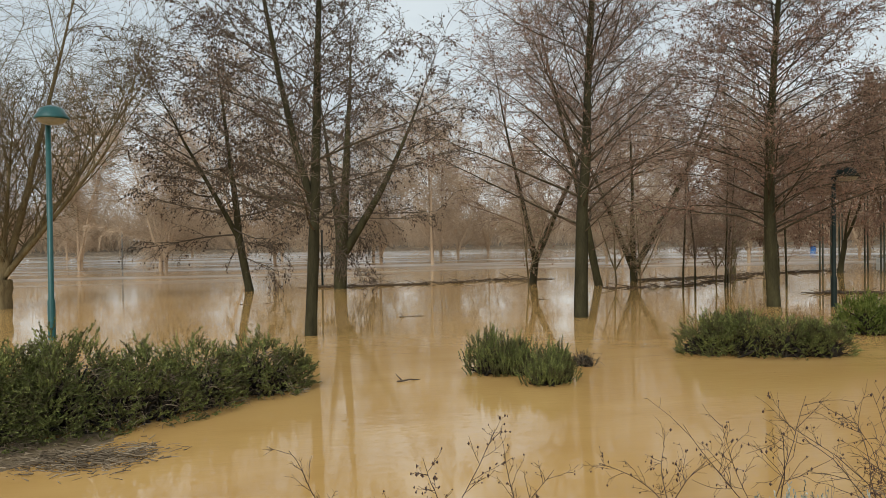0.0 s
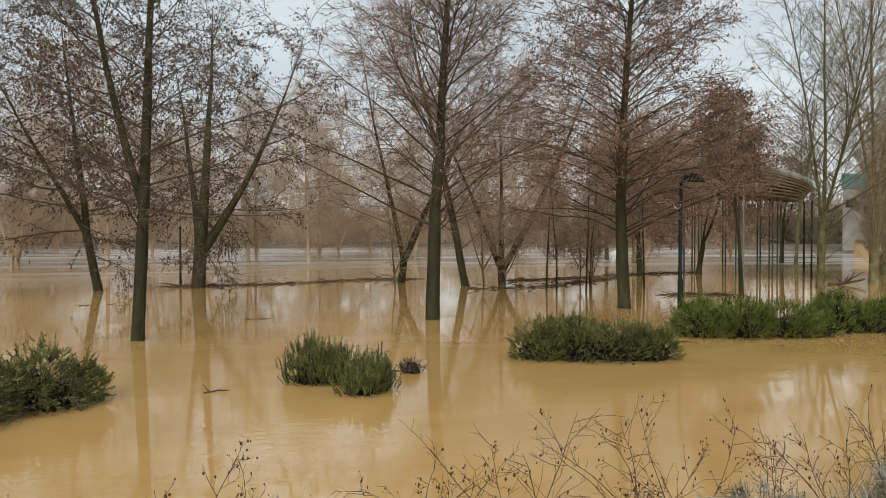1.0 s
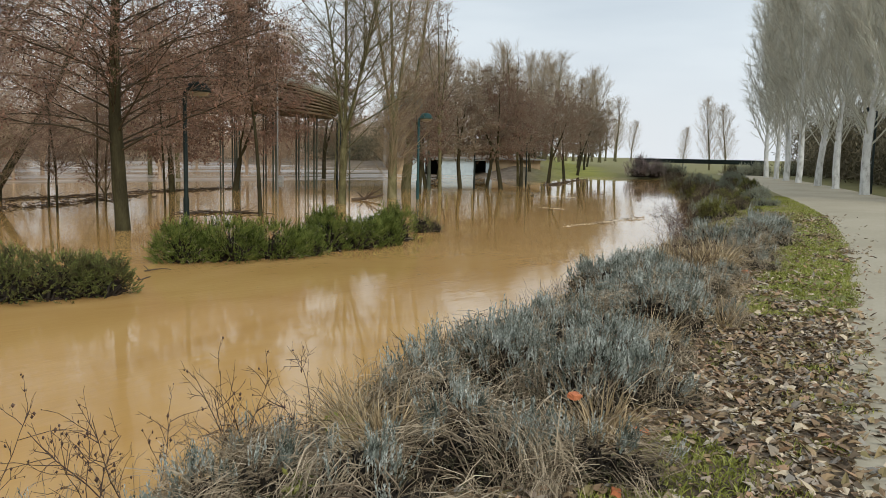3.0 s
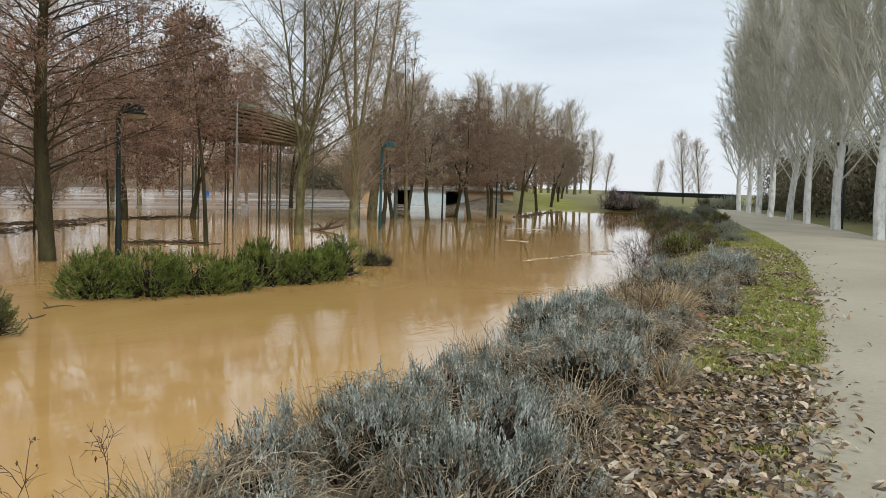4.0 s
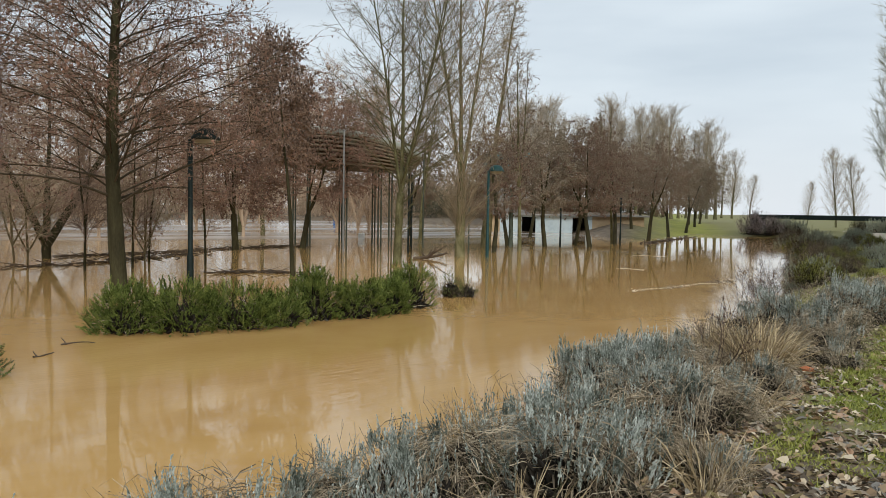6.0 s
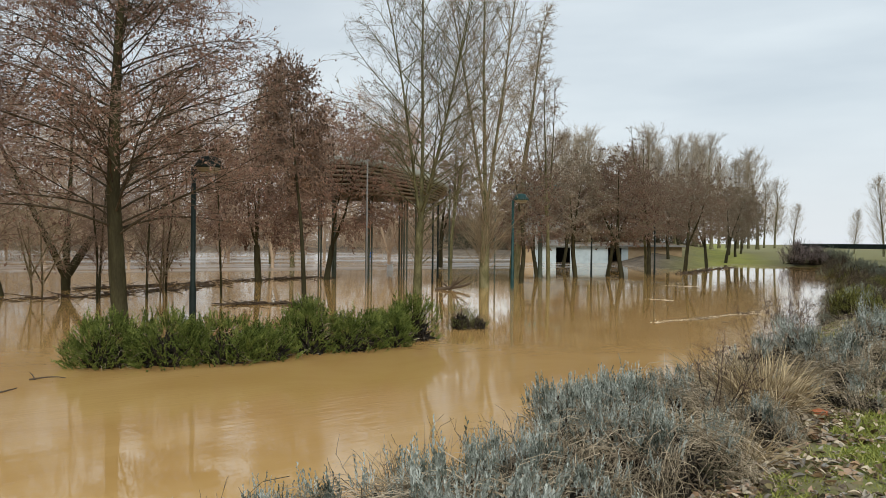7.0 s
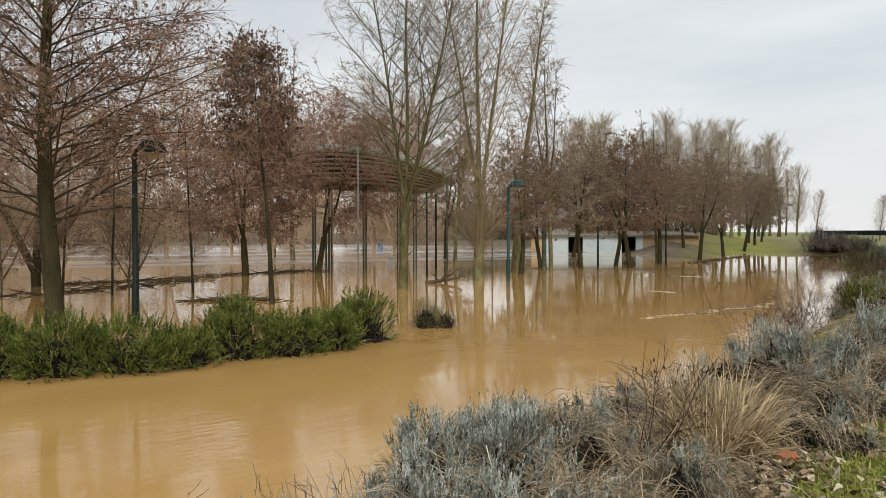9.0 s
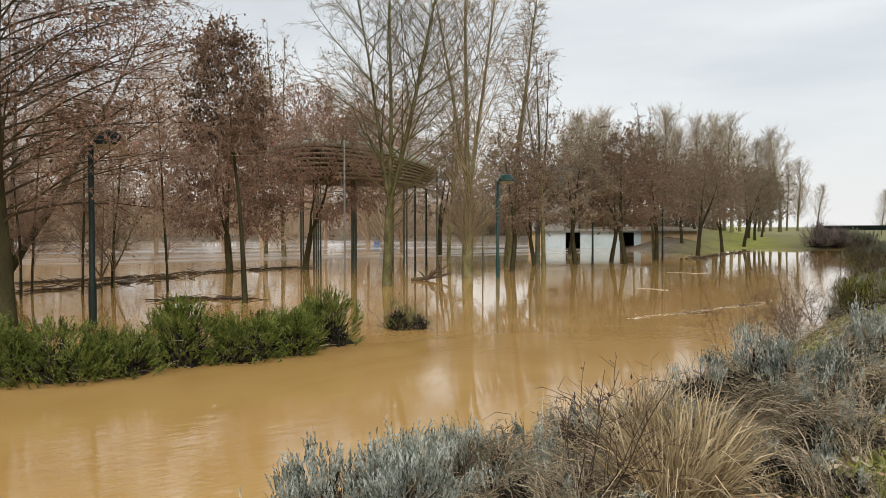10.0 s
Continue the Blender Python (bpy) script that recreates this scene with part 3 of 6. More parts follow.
    links(far.outputs["Result"], both.inputs[0])
    links(west.outputs["Result"], both.inputs[1])
    links(both.outputs[0], mix.inputs[0])
    links(soil, mix.inputs[6])
    # rough brownish grass on the river bank, beyond the mown lawn
    scrub, dull = N("ShaderNodeMapRange"), N("ShaderNodeMix")
    scrub.inputs["From Min"].default_value, scrub.inputs["From Max"].default_value = 11, 15
    scrub.inputs["To Max"].default_value = 0.75
    links(slant.outputs[0], scrub.inputs["Value"])
    dull.data_type = "RGBA"
    dull.inputs[7].default_value = (0.19, 0.165, 0.075, 1)
    links(scrub.outputs["Result"], dull.inputs[0])
    links(ramp.outputs["Color"], dull.inputs[6])
    links(dull.outputs[2], mix.inputs[7])
    links(mix.outputs[2], p.inputs["Base Color"])
    return mat


M_GROUND = ground_material()
build_ground()

water = new("water", mesh_of("water", [(-1600, -1200, 0), (200, -1200, 0), (200, 1600, 0), (-1600, 1600, 0)], [(0, 1, 2, 3)], M_WATER))
tagged(water, "still ochre-brown muddy flood water with faint ripples", "water", kind="structure")


def build_path():
    ys = np.concatenate([np.arange(-60, -6, 4.0), np.arange(-6, 40, 0.25), np.arange(40, 200, 4.0)])
    rows, faces = [], []
    ragged = 0.05 * lump(ys, ys * 0, 0.5, 7.0)
    for y, r in zip(ys, ragged):
        e = float(edge(y)) - 0.14 * float(np.interp(y, [7, 10, 20, 27], [0, 1, 1, 0]))
        for u, z in ((-0.1 + 2 * r, 0.60), (0.3 + r, 0.642), (1.2, 0.672), (2.6, 0.685), (4.0, 0.672), (5.2 - r, 0.655), (5.35 - r, 0.6)):
            rows.append((e + u, y, z))
    k = 7
    idx = np.arange(len(rows)).reshape(-1, k)
    F = np.stack([idx[:-1, :-1], idx[:-1, 1:], idx[1:, 1:], idx[1:, :-1]], -1).reshape(-1, 4)
    tagged(new("path", mesh_of("path", rows, F, M_PATH, True)), "pale compacted gravel footpath curving along the river", "path", kind="structure")


build_path()


# ---- lamps ----
def lathe(profile, sides, offset=(0, 0)):
    V, F = [], []
    ang = np.arange(sides) * 2 * np.pi / sides
    for r, z in profile:
        V.append(np.stack([r * np.cos(ang) + offset[0], r * np.sin(ang) + offset[1], np.full(sides, z)], 1))
    idx = np.arange(len(profile) * sides).reshape(len(profile), sides)
    a, b = idx[:-1], idx[1:]
    F = np.stack([a, np.roll(a, -1, 1), np.roll(b, -1, 1), b], -1).reshape(-1, 4)
    return np.concatenate(V), F


def street_lamp(at, turn, height, mat, label):
    ob = thing("street_lamp", label, "lamp", at, turn, "lamps along the park")
    child("post", mesh_of("post", *lathe([(0.085, -0.8), (0.085, 0.9), (0.065, 0.95), (0.06, height - 0.02), (0.0, height)], 14), mat, True), ob)
    arm = [(np.array([(0, 0, height - 0.12), (0.12, 0, height + 0.0), (0.26, 0, height + 0.05)]), np.array([0.03, 0.028, 0.025]))]
    child("arm", mesh_of("arm", *tubes(arm, 8), mat, True), ob)
    head = child("lamp_head", mesh_of("lamp_head", *lathe([(0.0, height + 0.29), (0.14, height + 0.275), (0.25, height + 0.22), (0.30, height + 0.12), (0.37, height + 0.03), (0.375, height - 0.02), (0.33, height - 0.02)], 24, (0.37, 0)), mat, True), ob)
    child("diffuser", mesh_of("diffuser", *lathe([(0.33, height - 0.015), (0.27, height - 0.09), (0.14, height - 0.14), (0.0, height - 0.15)], 24, (0.37, 0)), M_DIFFUSER, True), head, "cloudy lamp bowl")
    return ob


M_DARKTEAL = material("dark_teal_steel", [(0.008, 0.032, 0.03), (0.012, 0.05, 0.047), (0.022, 0.068, 0.062)], 2, rough=0.5, bump=0.03)
LAMPS = [((-18.6, -4.5, 0), 24, 5.05, M_TEAL), ((-19.26, 17.23, 0), 66, 3.95, M_DARKSTEEL), ((-25.93, 35.47, 0), 50, 4.1, M_DARKTEAL), ((-8.3, 53.5, 0.7), 160, 4.4, M_DARKSTEEL)]
for at, turn, h, m in LAMPS:
    street_lamp(at, turn, h, m, "teal-painted steel park lamp with a domed head" if at[1] < 40 and m is not M_DARKSTEEL else "dark green steel park lamp with a domed head")


# ---- trees in the flood ----
def rng_of(seed):
    return np.random.default_rng(seed)


ALDER = dict(bark=M_ALDER, twig_mat=M_TWIG)
POPLAR = dict(bark=M_POPLAR, twig_mat=M_POPTWIG)
DARK_ALDER = dict(bark=M_ALDER, twig_mat=M_DARKTWIG, cone_mat=M_DARKCONE)
tree("alder_tree", "tall bare two-leader alder hung with dark cones in flood water", rng_of(1), **DARK_ALDER, at=(-17.4, 1.3, 0), height=13.5, radius=0.15, clear=2.2,
     primaries=84, crook=0.03, reach=0.33, low=76, high=38, leaders=((0, 0), (-0.07, -0.30)), fork=2.9, cones=11000, seconds=14, twigs=9, twig=0.42, twig_r=0.005, limb_mat=M_LIMB, limb=0.75, cone_size=(0.011, 0.026), droop=-0.15, flat=0.6)
tree("alder_tree", "tall bare alder with ascending branches, standing in flood water", rng_of(2), **ALDER, at=(-19.15, 8.9, 0), height=16.5, radius=0.2, clear=2.2,
     slim=0.85, crook=0.028, primaries=125, reach=0.31, low=58, high=28, lift=0.05, fork=3.0, cones=5500, seconds=17, twigs=10, twig=0.45, twig_r=0.0055, limb=0.75, flat=0.55, limb_mat=M_LIMB)
tree("alder_tree", "tall bare alder with spreading reddish twigs, standing in flood water", rng_of(3), **ALDER, at=(-20.1, 15.75, 0), height=16.5, radius=0.21, clear=2.1,
     slim=0.85, crook=0.028, primaries=188, reach=0.31, low=64, high=30, lift=-0.35, fork=3.2, cones=15000, cone_size=(0.016, 0.034), seconds=18, twigs=10, twig=0.45, twig_r=0.0055, limb=0.75, flat=0.4, limb_mat=M_LIMB)
SPREAD = dict(height=11.5, radius=0.2, clear=1.5, primaries=50, reach=0.42, low=104, high=25, lift=0.1, profile="round", seconds=10, twigs=9, droop=-0.45, twig_r=0.009, twig=0.7)
tree("alder_tree", "leaning wide-crowned alder with dark cones, standing in flood water", rng_of(4), **DARK_ALDER, at=(-34.9, 0.25, 0), lean=(-0.04, -0.17), cones=8500, cone_size=(0.016, 0.036),
     leaders=((0.1, 0.15), (0.2, -0.35)), fork=2.4, **SPREAD)
tree("alder_tree", "stout forked alder with dark cones, standing in flood water", rng_of(5), **DARK_ALDER, at=(-35.1, 4.1, 0), lean=(0, 0.06), cones=7500, cone_size=(0.016, 0.036),
     leaders=((0.0, 0.05), (0.1, 0.6), (-0.3, -0.2)), fork=1.4, **{**SPREAD, "radius": 0.32, "height": 12.5})
BARE = dict(height=12.5, radius=0.2, clear=1.5, primaries=42, reach=0.4, low=70, high=25, profile="round", seconds=9, twigs=8, droop=-0.2, twig_r=0.009, twig=0.8)
tree("willow_tree", "bare forked willow, standing in flood water", rng_of(6), **ALDER, at=(-35.4, 13.5, 0), leaders=((0.0, 0.35), (0.1, -0.45)), fork=1.1, **BARE)
tree("willow_tree", "bare leaning willow, standing in flood water", rng_of(7), **ALDER, at=(-32.3, 15.7, 0), lean=(0.0, -0.22), leaders=((0.0, 0.05),), fork=3.2, **{**BARE, "height": 13.5})
tree("willow_tree", "bare willow with three spreading stems, standing in flood water", rng_of(8), **ALDER, at=(-34.5, 18.5, 0), leaders=((0.1, 0.62), (0.1, -0.55), (-0.2, 0.1)), fork=0.5,
     **{**BARE, "primaries": 66, "height": 13})
tree("willow_tree", "old willow with many upright poles, standing in flood water", rng_of(9), M_WILLOW, M_WILLOW, at=(-28.8, -8.2, 0), height=13.0, radius=0.36, clear=1.0,
     primaries=150, reach=0.34, low=42, high=18, lift=0.3, fork=1.0, leaders=((0.1, 0.3), (0.2, -0.5), (-0.2, 0.62), (0.0, -0.1), (0.3, 0.85), (-0.3, -0.8), (0.1, 0.1)), seconds=8, twigs=7, profile="column", twig=0.9, wobble=0.05, twig_r=0.007, slim=0.42, limb=0.7, crook=0.02)
for i, (x, y) in enumerate(((-27.3, 17.4), (-28.3, 19.4), (-29.5, 18.2), (-30.5, 21.0), (-27.8, 22.0))):
    tree("sapling", "slim bare willow sapling, standing in flood water", rng_of(20 + i), **ALDER, at=(x, y, 0), height=5 + 0.5 * i, radius=0.05, clear=0.7, primaries=22, reach=0.28, low=50, high=25,
         fork=1.5, seconds=5, twigs=6, twig_r=0.008, group="saplings in the flood")
thicket = tree("sapling", "low tan willow thicket, standing in flood water", rng_of(27), M_WILLOW, M_POPTWIG, at=(-30.0, 16.4, 0), height=3.4, radius=0.04, clear=0.3, primaries=26, reach=0.42, low=75, high=30,
               fork=0.5, leaders=((0, 0), (0.3, 0.5), (0.2, -0.6)), profile="round", seconds=5, twigs=5, twig=0.5, twig_r=0.006, droop=-0.3, cones=260, cone_size=(0.015, 0.035), cone_mat=M_CONE, group="saplings in the flood")
for x, y, s in ((-33.2, 16.9, 1.25), (-29.2, 20.3, 0.9), (-32.4, 21.6, 1.2), (-32.4, 12.2, 1.1)):
    copy_thing(thicket, pose(x, y, 0, 0, 0, x * 77 + y * 31) @ Matrix.Scale(s, 4))
# two large poplars
STEEP = dict(limb_mat=M_POPLAR, profile="column", twig_r=0.0055, slim=0.5, crook=0.02, wobble=0.04, seconds=11, twigs=8, twig=0.42, lift=0.4, limb=0.8, second_angle=34)
tree("poplar_tree", "bare poplar with a fan of steep branches in flood water", rng_of(30), M_POPLAR, M_OLIVETWIG, cones=2600, cone_size=(0.014, 0.03), cone_mat=M_OLDCONE, at=(-24.9, 29.0, 0), height=17.5, radius=0.185, clear=1.9,
     primaries=132, reach=0.26, low=62, high=20, fork=2.9, leaders=((0, 0), (0.08, 0.2), (-0.1, -0.17), (0.2, 0.02)), shoots=40, **STEEP)
tree("poplar_tree", "large bare poplar bristling with steep shoots in flood water", rng_of(31), **POPLAR, at=(-27.0, 34.7, 0), height=20.5, radius=0.25, clear=1.5,
     primaries=165, reach=0.23, low=52, high=14, fork=3.4, leaders=((0, 0), (0.05, 0.12), (-0.08, -0.14)), **{**STEEP, "twig_r": 0.006, "seconds": 8, "twigs": 6, "limb_mat": M_POPTWIG, "shoots": 230})
tree("poplar_tree", "bare poplar, standing in flood water", rng_of(32), **POPLAR, at=(-34.0, 43.8, 0), height=16.0, radius=0.33, clear=2.4,
     primaries=56, reach=0.26, low=44, high=14, lift=0.5, fork=4.0, seconds=8, twigs=7, profile="column", twig_r=0.011, slim=0.7, crook=0.04)
# smaller alders, two patterns
YOUNG = dict(height=8.0, radius=0.12, clear=1.9, primaries=34, reach=0.36, low=82, high=35, fork=2.2, seconds=7, twigs=7, cones=1300, cone_size=(0.02, 0.045), droop=-0.25, twig_r=0.011, twig=0.6, limb_sides=3)
young_a = tree("alder_tree", "young alder dense with dark reddish cones, standing in flood water", rng_of(40), M_ALDER, M_TWIG, cone_mat=M_DARKCONE, at=(-21.9, 22.1, 0), group="young alders in the flood", **{**YOUNG, "radius": 0.085, "height": 7.5, "clear": 3.6, "low": 80, "high": 30, "cones": 2900, "reach": 0.17, "profile": "round", "primaries": 40, "slim": 0.8, "crook": 0.04, "droop": -0.3})
young_b = tree("alder_tree", "young alder dense with dark reddish cones, standing in flood water", rng_of(41), M_ALDER, M_OLIVETWIG, cone_mat=M_OLDCONE, at=(-50.5, 52.0, 0), turn=60, group="young alders in the flood",
               **{**YOUNG, "lean": (0.0, -0.12), "radius": 0.2, "height": 8.2, "clear": 2.7, "profile": "round", "low": 84, "reach": 0.40, "primaries": 44, "cones": 6500, "cone_size": (0.025, 0.055), "twig_r": 0.009, "leaders": ((0, 0.2), (0.2, -0.3))})
DENSE = {**YOUNG, "radius": 0.2, "height": 6.9, "clear": 2.0, "profile": "round", "low": 100, "high": 45, "reach": 0.56, "primaries": 60, "seconds": 10, "twigs": 8, "cones": 9000, "cone_size": (0.022, 0.045), "droop": -0.3, "lean": (0.0, -0.12), "fork": 1.9, "slim": 0.6, "crook": 0.05, "leaders": ((0, 0.25), (0.15, -0.3), (-0.3, 0.0))}
dense = tree("alder_tree", "low-crowned alder thick with reddish cones, standing in flood water", rng_of(42), **ALDER, at=(-37.2, 28.5, 0), turn=40, group="young alders in the flood", **DENSE)
tree("alder_tree", "low wide-crowned alder thick with reddish cones, standing in flood water", rng_of(43), **ALDER, at=(-37.0, 32.3, 0), group="young alders in the flood",
     **{**DENSE, "height": 7.6, "radius": 0.18, "clear": 2.6, "reach": 0.66, "primaries": 62, "cones": 9500, "low": 92, "lean": (0.08, 0.16), "leaders": ((0.1, 0.35), (0.3, 0.2), (0.2, -0.3))})
YOUNGS = [(-29.2, 39.4, 1, 200, 0.72), (-32.35, 47.6, 1, 10, 0.82), (-32.8, 51.2, 1, 130, 0.75), (-30.6, 50.0, 1, 300, 0.85),
          (-32.8, 55.8, 1, 220, 0.82), (-36.6, 66.1, 1, 70, 0.9), (-40.7, 76.1, 1, 250, 0.85), (-45.0, 76.3, 1, 20, 0.85), (-33.8, 45.7, 1, 300, 0.72), (-47, 90, 1, 140, 0.95), (-52, 101, 1, 30, 0.95),
          (-57, 108, 1, 60, 1.0), (-61, 118, 1, 90, 1.0), (-46, 62, 1, 160, 0.85), (-54, 92, 1, 280, 0.95)]
for x, y, k, turn, s in YOUNGS:
    copy_thing((young_a, young_b)[k], pose(x, y, max(0, float(lawn(x, y))), 0, 0, turn) @ Matrix.Scale(s, 4))
slender = tree("poplar_tree", "slender tall bare poplar, standing in flood water", rng_of(33), M_POPLAR, M_TWIG, at=(-30.4, 42.9, 0), height=11.5, radius=0.13, clear=2.4,
     primaries=48, reach=0.2, low=50, high=22, lift=0.35, fork=3.4, seconds=6, twigs=5, profile="column", twig=0.45, twig_r=0.006, cones=700, cone_size=(0.02, 0.045), cone_mat=M_OLDCONE, leaders=((0, 0), (0.05, 0.12), (-0.1, -0.1)), limb_mat=M_LIMB)
for x, y, sc in ((-55.5, 41, 1.5), (-63.3, 43.4, 1.6), (-47, 50, 1.2), (-33.5, 56.5, 0.9)):
    copy_thing(slender, pose(x, y, 0, 0, 0, x * 13) @ Matrix.Scale(sc, 4))
# bare willows farther out in the flood
MID = dict(height=12.0, radius=0.15, clear=0.3, primaries=52, reach=0.36, low=75, high=20, profile="round", leaders=((0.1, 0.3), (0.1, -0.35), (-0.3, 0.1)), fork=0.7, seconds=8, twigs=7, droop=-0.2, twig=1.3, twig_r=0.016, limb_sides=3)
mid_a = tree("willow_tree", "large bare brown willow far out in the flood", rng_of(45), M_HAZY_FARWOOD, M_HAZY_FARWOOD, at=(-62, -6, 0), group="willows far out in the flood", **MID)
mid_b = tree("willow_tree", "large bare brown willow far out in the flood", rng_of(46), M_HAZY_FARWOOD, M_HAZY_FARWOOD, at=(-70, 12, 0), group="willows far out in the flood", **{**MID, "height": 14, "leaders": ((0, 0), (0.2, 0.4)), "reach": 0.3, "low": 60})
r = rng_of(47)
for i in range(34):
    a = radians(140 + i * 1.95 + r.uniform(-1.5, 1.5))
    d = r.uniform(62, 125) if i % 2 else r.uniform(58, 85)
    copy_thing((mid_a, mid_b)[int(r.integers(2))], pose(d * math.cos(a), 6 + d * math.sin(a), 0, 0, 0, r.uniform(0, 360)) @ Matrix.Scale(r.uniform(0.8, 1.15), 4))
# far poplars behind the lawn
FARP = dict(radius=0.26, clear=1.6, lift=0.3, fork=5, seconds=6, twigs=6, profile="brush", twig=1.3, twig_r=0.0095, limb_sides=3, wobble=0.05)
far_p = tree("poplar_tree", "tall bare columnar poplar beyond the lawn", rng_of(50), M_POPLAR, M_HAZY_FARTWIG, at=(-86, 131, 2), group="far poplars", height=19, primaries=70, reach=0.34, low=32, high=16, **FARP)
far_q = tree("poplar_tree", "tall bare columnar poplar beyond the lawn", rng_of(51), M_POPLAR, M_HAZY_FARTWIG, at=(-80, 137, 2), group="far poplars", height=17, primaries=70, reach=0.36, low=38, high=18, **FARP)
FAR_EXTRA = ((-58.8, 151.5, 0.46), (-41.8, 119.3, 0.62), (-39.0, 118, 0.55))
r = rng_of(52)
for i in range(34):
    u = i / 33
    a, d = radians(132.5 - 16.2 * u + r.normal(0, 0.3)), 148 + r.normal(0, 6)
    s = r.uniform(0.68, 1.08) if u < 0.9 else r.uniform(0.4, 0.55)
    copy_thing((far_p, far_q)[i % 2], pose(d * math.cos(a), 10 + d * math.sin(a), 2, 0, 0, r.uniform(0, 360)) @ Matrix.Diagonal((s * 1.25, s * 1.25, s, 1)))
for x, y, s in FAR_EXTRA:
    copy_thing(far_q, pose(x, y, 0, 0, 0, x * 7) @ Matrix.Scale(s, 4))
# white poplars beside the path
WHITEP = dict(height=18, radius=0.25, clear=2.2, primaries=92, reach=0.36, low=38, high=12, lift=0.4, fork=4.2, seconds=11, twigs=10, upper_mat=M_WHITE, profile="brush", twig=0.9, twig_r=0.010, flare=1.15, limb_sides=3, slim=0.6)
WLABEL = "columnar white-barked bare poplar beside the path"
wp = tree("white_poplar", WLABEL, rng_of(60), M_WHITE, M_GREYTWIG, at=(-4.7, 42, 0.75), group="white poplars beside the path", **WHITEP)
wq = tree("white_poplar", WLABEL, rng_of(61), M_WHITE, M_GREYTWIG, at=(-8, 50.5, 0.75), group="white poplars beside the path", **{**WHITEP, "height": 17, "low": 36})
for i, (x, y) in enumerate(((-11.2, 58.5), (-13.6, 64.0), (-16.6, 70.5), (-19.2, 76.5), (-21.6, 82), (-24, 87), (1.2, 40), (-2, 48), (-6, 58), (-12, 72))):
    copy_thing((wp, wq)[i % 2], pose(x, y, 0.75, 0, 0, 67 * i) @ Matrix.Scale(0.94 + 0.04 * (i % 4), 4))


# ---- far woods, one sheet of bare trees along the far shore ----
def far_woods():
    rng, lines = rng_of(70), []
    for i in range(760):
        a = rng.uniform(radians(84), radians(212))
        d = rng.uniform(150, 200)
        x, y = d * math.cos(a), 10 + d * math.sin(a)
        if x > edge(y) - 60:
            continue
        h = rng.uniform(6, 14)
        for _ in range(44):
            b = np.array([x + rng.normal(0, 1.4), y + rng.normal(0, 1.4), 0.3 + rng.uniform(0, 0.45) * h])
            w = unit(np.array([rng.normal(0, 0.5), rng.normal(0, 0.5), 1.0]))
            L = rng.uniform(0.25, 0.65) * h
            lines.append((np.array([b, b + w * L]), (0.07, 0.025)))
    ob = new("far_wood", mesh_of("far_wood", *tubes(lines, 3), M_HAZY_FARWOOD, True))
    tagged(ob, "brown bare winter wood on the far shore", "wood", kind="stuff")


far_woods()


# ---- bushes ----
def mound_shoots(rng, mounds, count, length, leaf, width, leaves, spray=0.5, up=0.8, lowest=0.0, clump=0.0):
    """Leafy shoots over the tops of mounds (x, y, rx, ry, h)."""
    m = np.array(mounds, float)
    area = m[:, 2] * m[:, 3] + m[:, 4] * (m[:, 2] + m[:, 3])
    pick = rng.choice(len(m), count, p=area / area.sum())
    M = m[pick]
    az, el = rng.uniform(0, 2 * np.pi, count), np.arcsin(rng.uniform(lowest, 1.0, count))
    if clump:
        heads = rng.integers(0, max(6, count // 24), count)
        haz, hel = rng.uniform(0, 2 * np.pi, count)[heads], np.arcsin(rng.uniform(lowest, 1.0, count))[heads]
        az, el = haz + rng.normal(0, clump, count) / np.maximum(0.35, np.cos(hel)), np.clip(hel + rng.normal(0, clump, count), 0, 1.57)
    n = np.stack([np.cos(az) * np.cos(el), np.sin(az) * np.cos(el), np.sin(el)], 1)
    uneven = 1 + 0.13 * np.sin(3 * az + 5 * el + M[:, 0] * 7) + rng.normal(0, 0.07, count)
    base = np.stack([M[:, 0] + n[:, 0] * M[:, 2] * 0.86 * uneven, M[:, 1] + n[:, 1] * M[:, 3] * 0.86 * uneven, n[:, 2] * (M[:, 4] * uneven - length * 0.6)], 1)
    base[:, 2] = np.maximum(base[:, 2], -0.03)
    way = unit(n * np.array([spray, spray, 0.3]) + np.array([0, 0, up]) + rng.normal(0, 0.22, (count, 3)))
    L = length * rng.uniform(0.55, 1.25, count)
    stems = [((b, b + w * l), (width * 0.45, width * 0.2)) for b, w, l in zip(base, way, L)]
    t = np.tile(np.linspace(0.12, 1.0, leaves), count)
    b2, w2, l2 = np.repeat(base, leaves, 0), np.repeat(way, leaves, 0), np.repeat(L, leaves)
    pts = b2 + w2 * (l2 * t)[:, None]
    out = unit(np.cross(w2, rng.normal(size=w2.shape)))
    lw = unit(w2 * rng.uniform(0.6, 1.3, (len(w2), 1)) + out * 0.75)
    size = leaf * rng.uniform(0.6, 1.25, len(w2)) * (1.1 - 0.35 * t)
    return tubes(stems, 3), blades(pts, lw, size, np.full(len(w2), width) * rng.uniform(0.8, 1.3, len(w2)), 0.4, rng)


def lumpy(mounds, rng, each=5):
    """Adds smaller mounds over large ones, for an uneven outline."""
    more = []
    for x, y, rx, ry, h in mounds:
        for _ in range(each):
            a, q = rng.uniform(0, 2 * np.pi), rng.uniform(0.25, 0.8)
            more.append((x + math.cos(a) * q * rx, y + math.sin(a) * q * ry, rx * 0.36, ry * 0.36, h * (1.1 - 0.5 * q * q) * rng.uniform(0.85, 1.12)))
    return list(mounds) + more


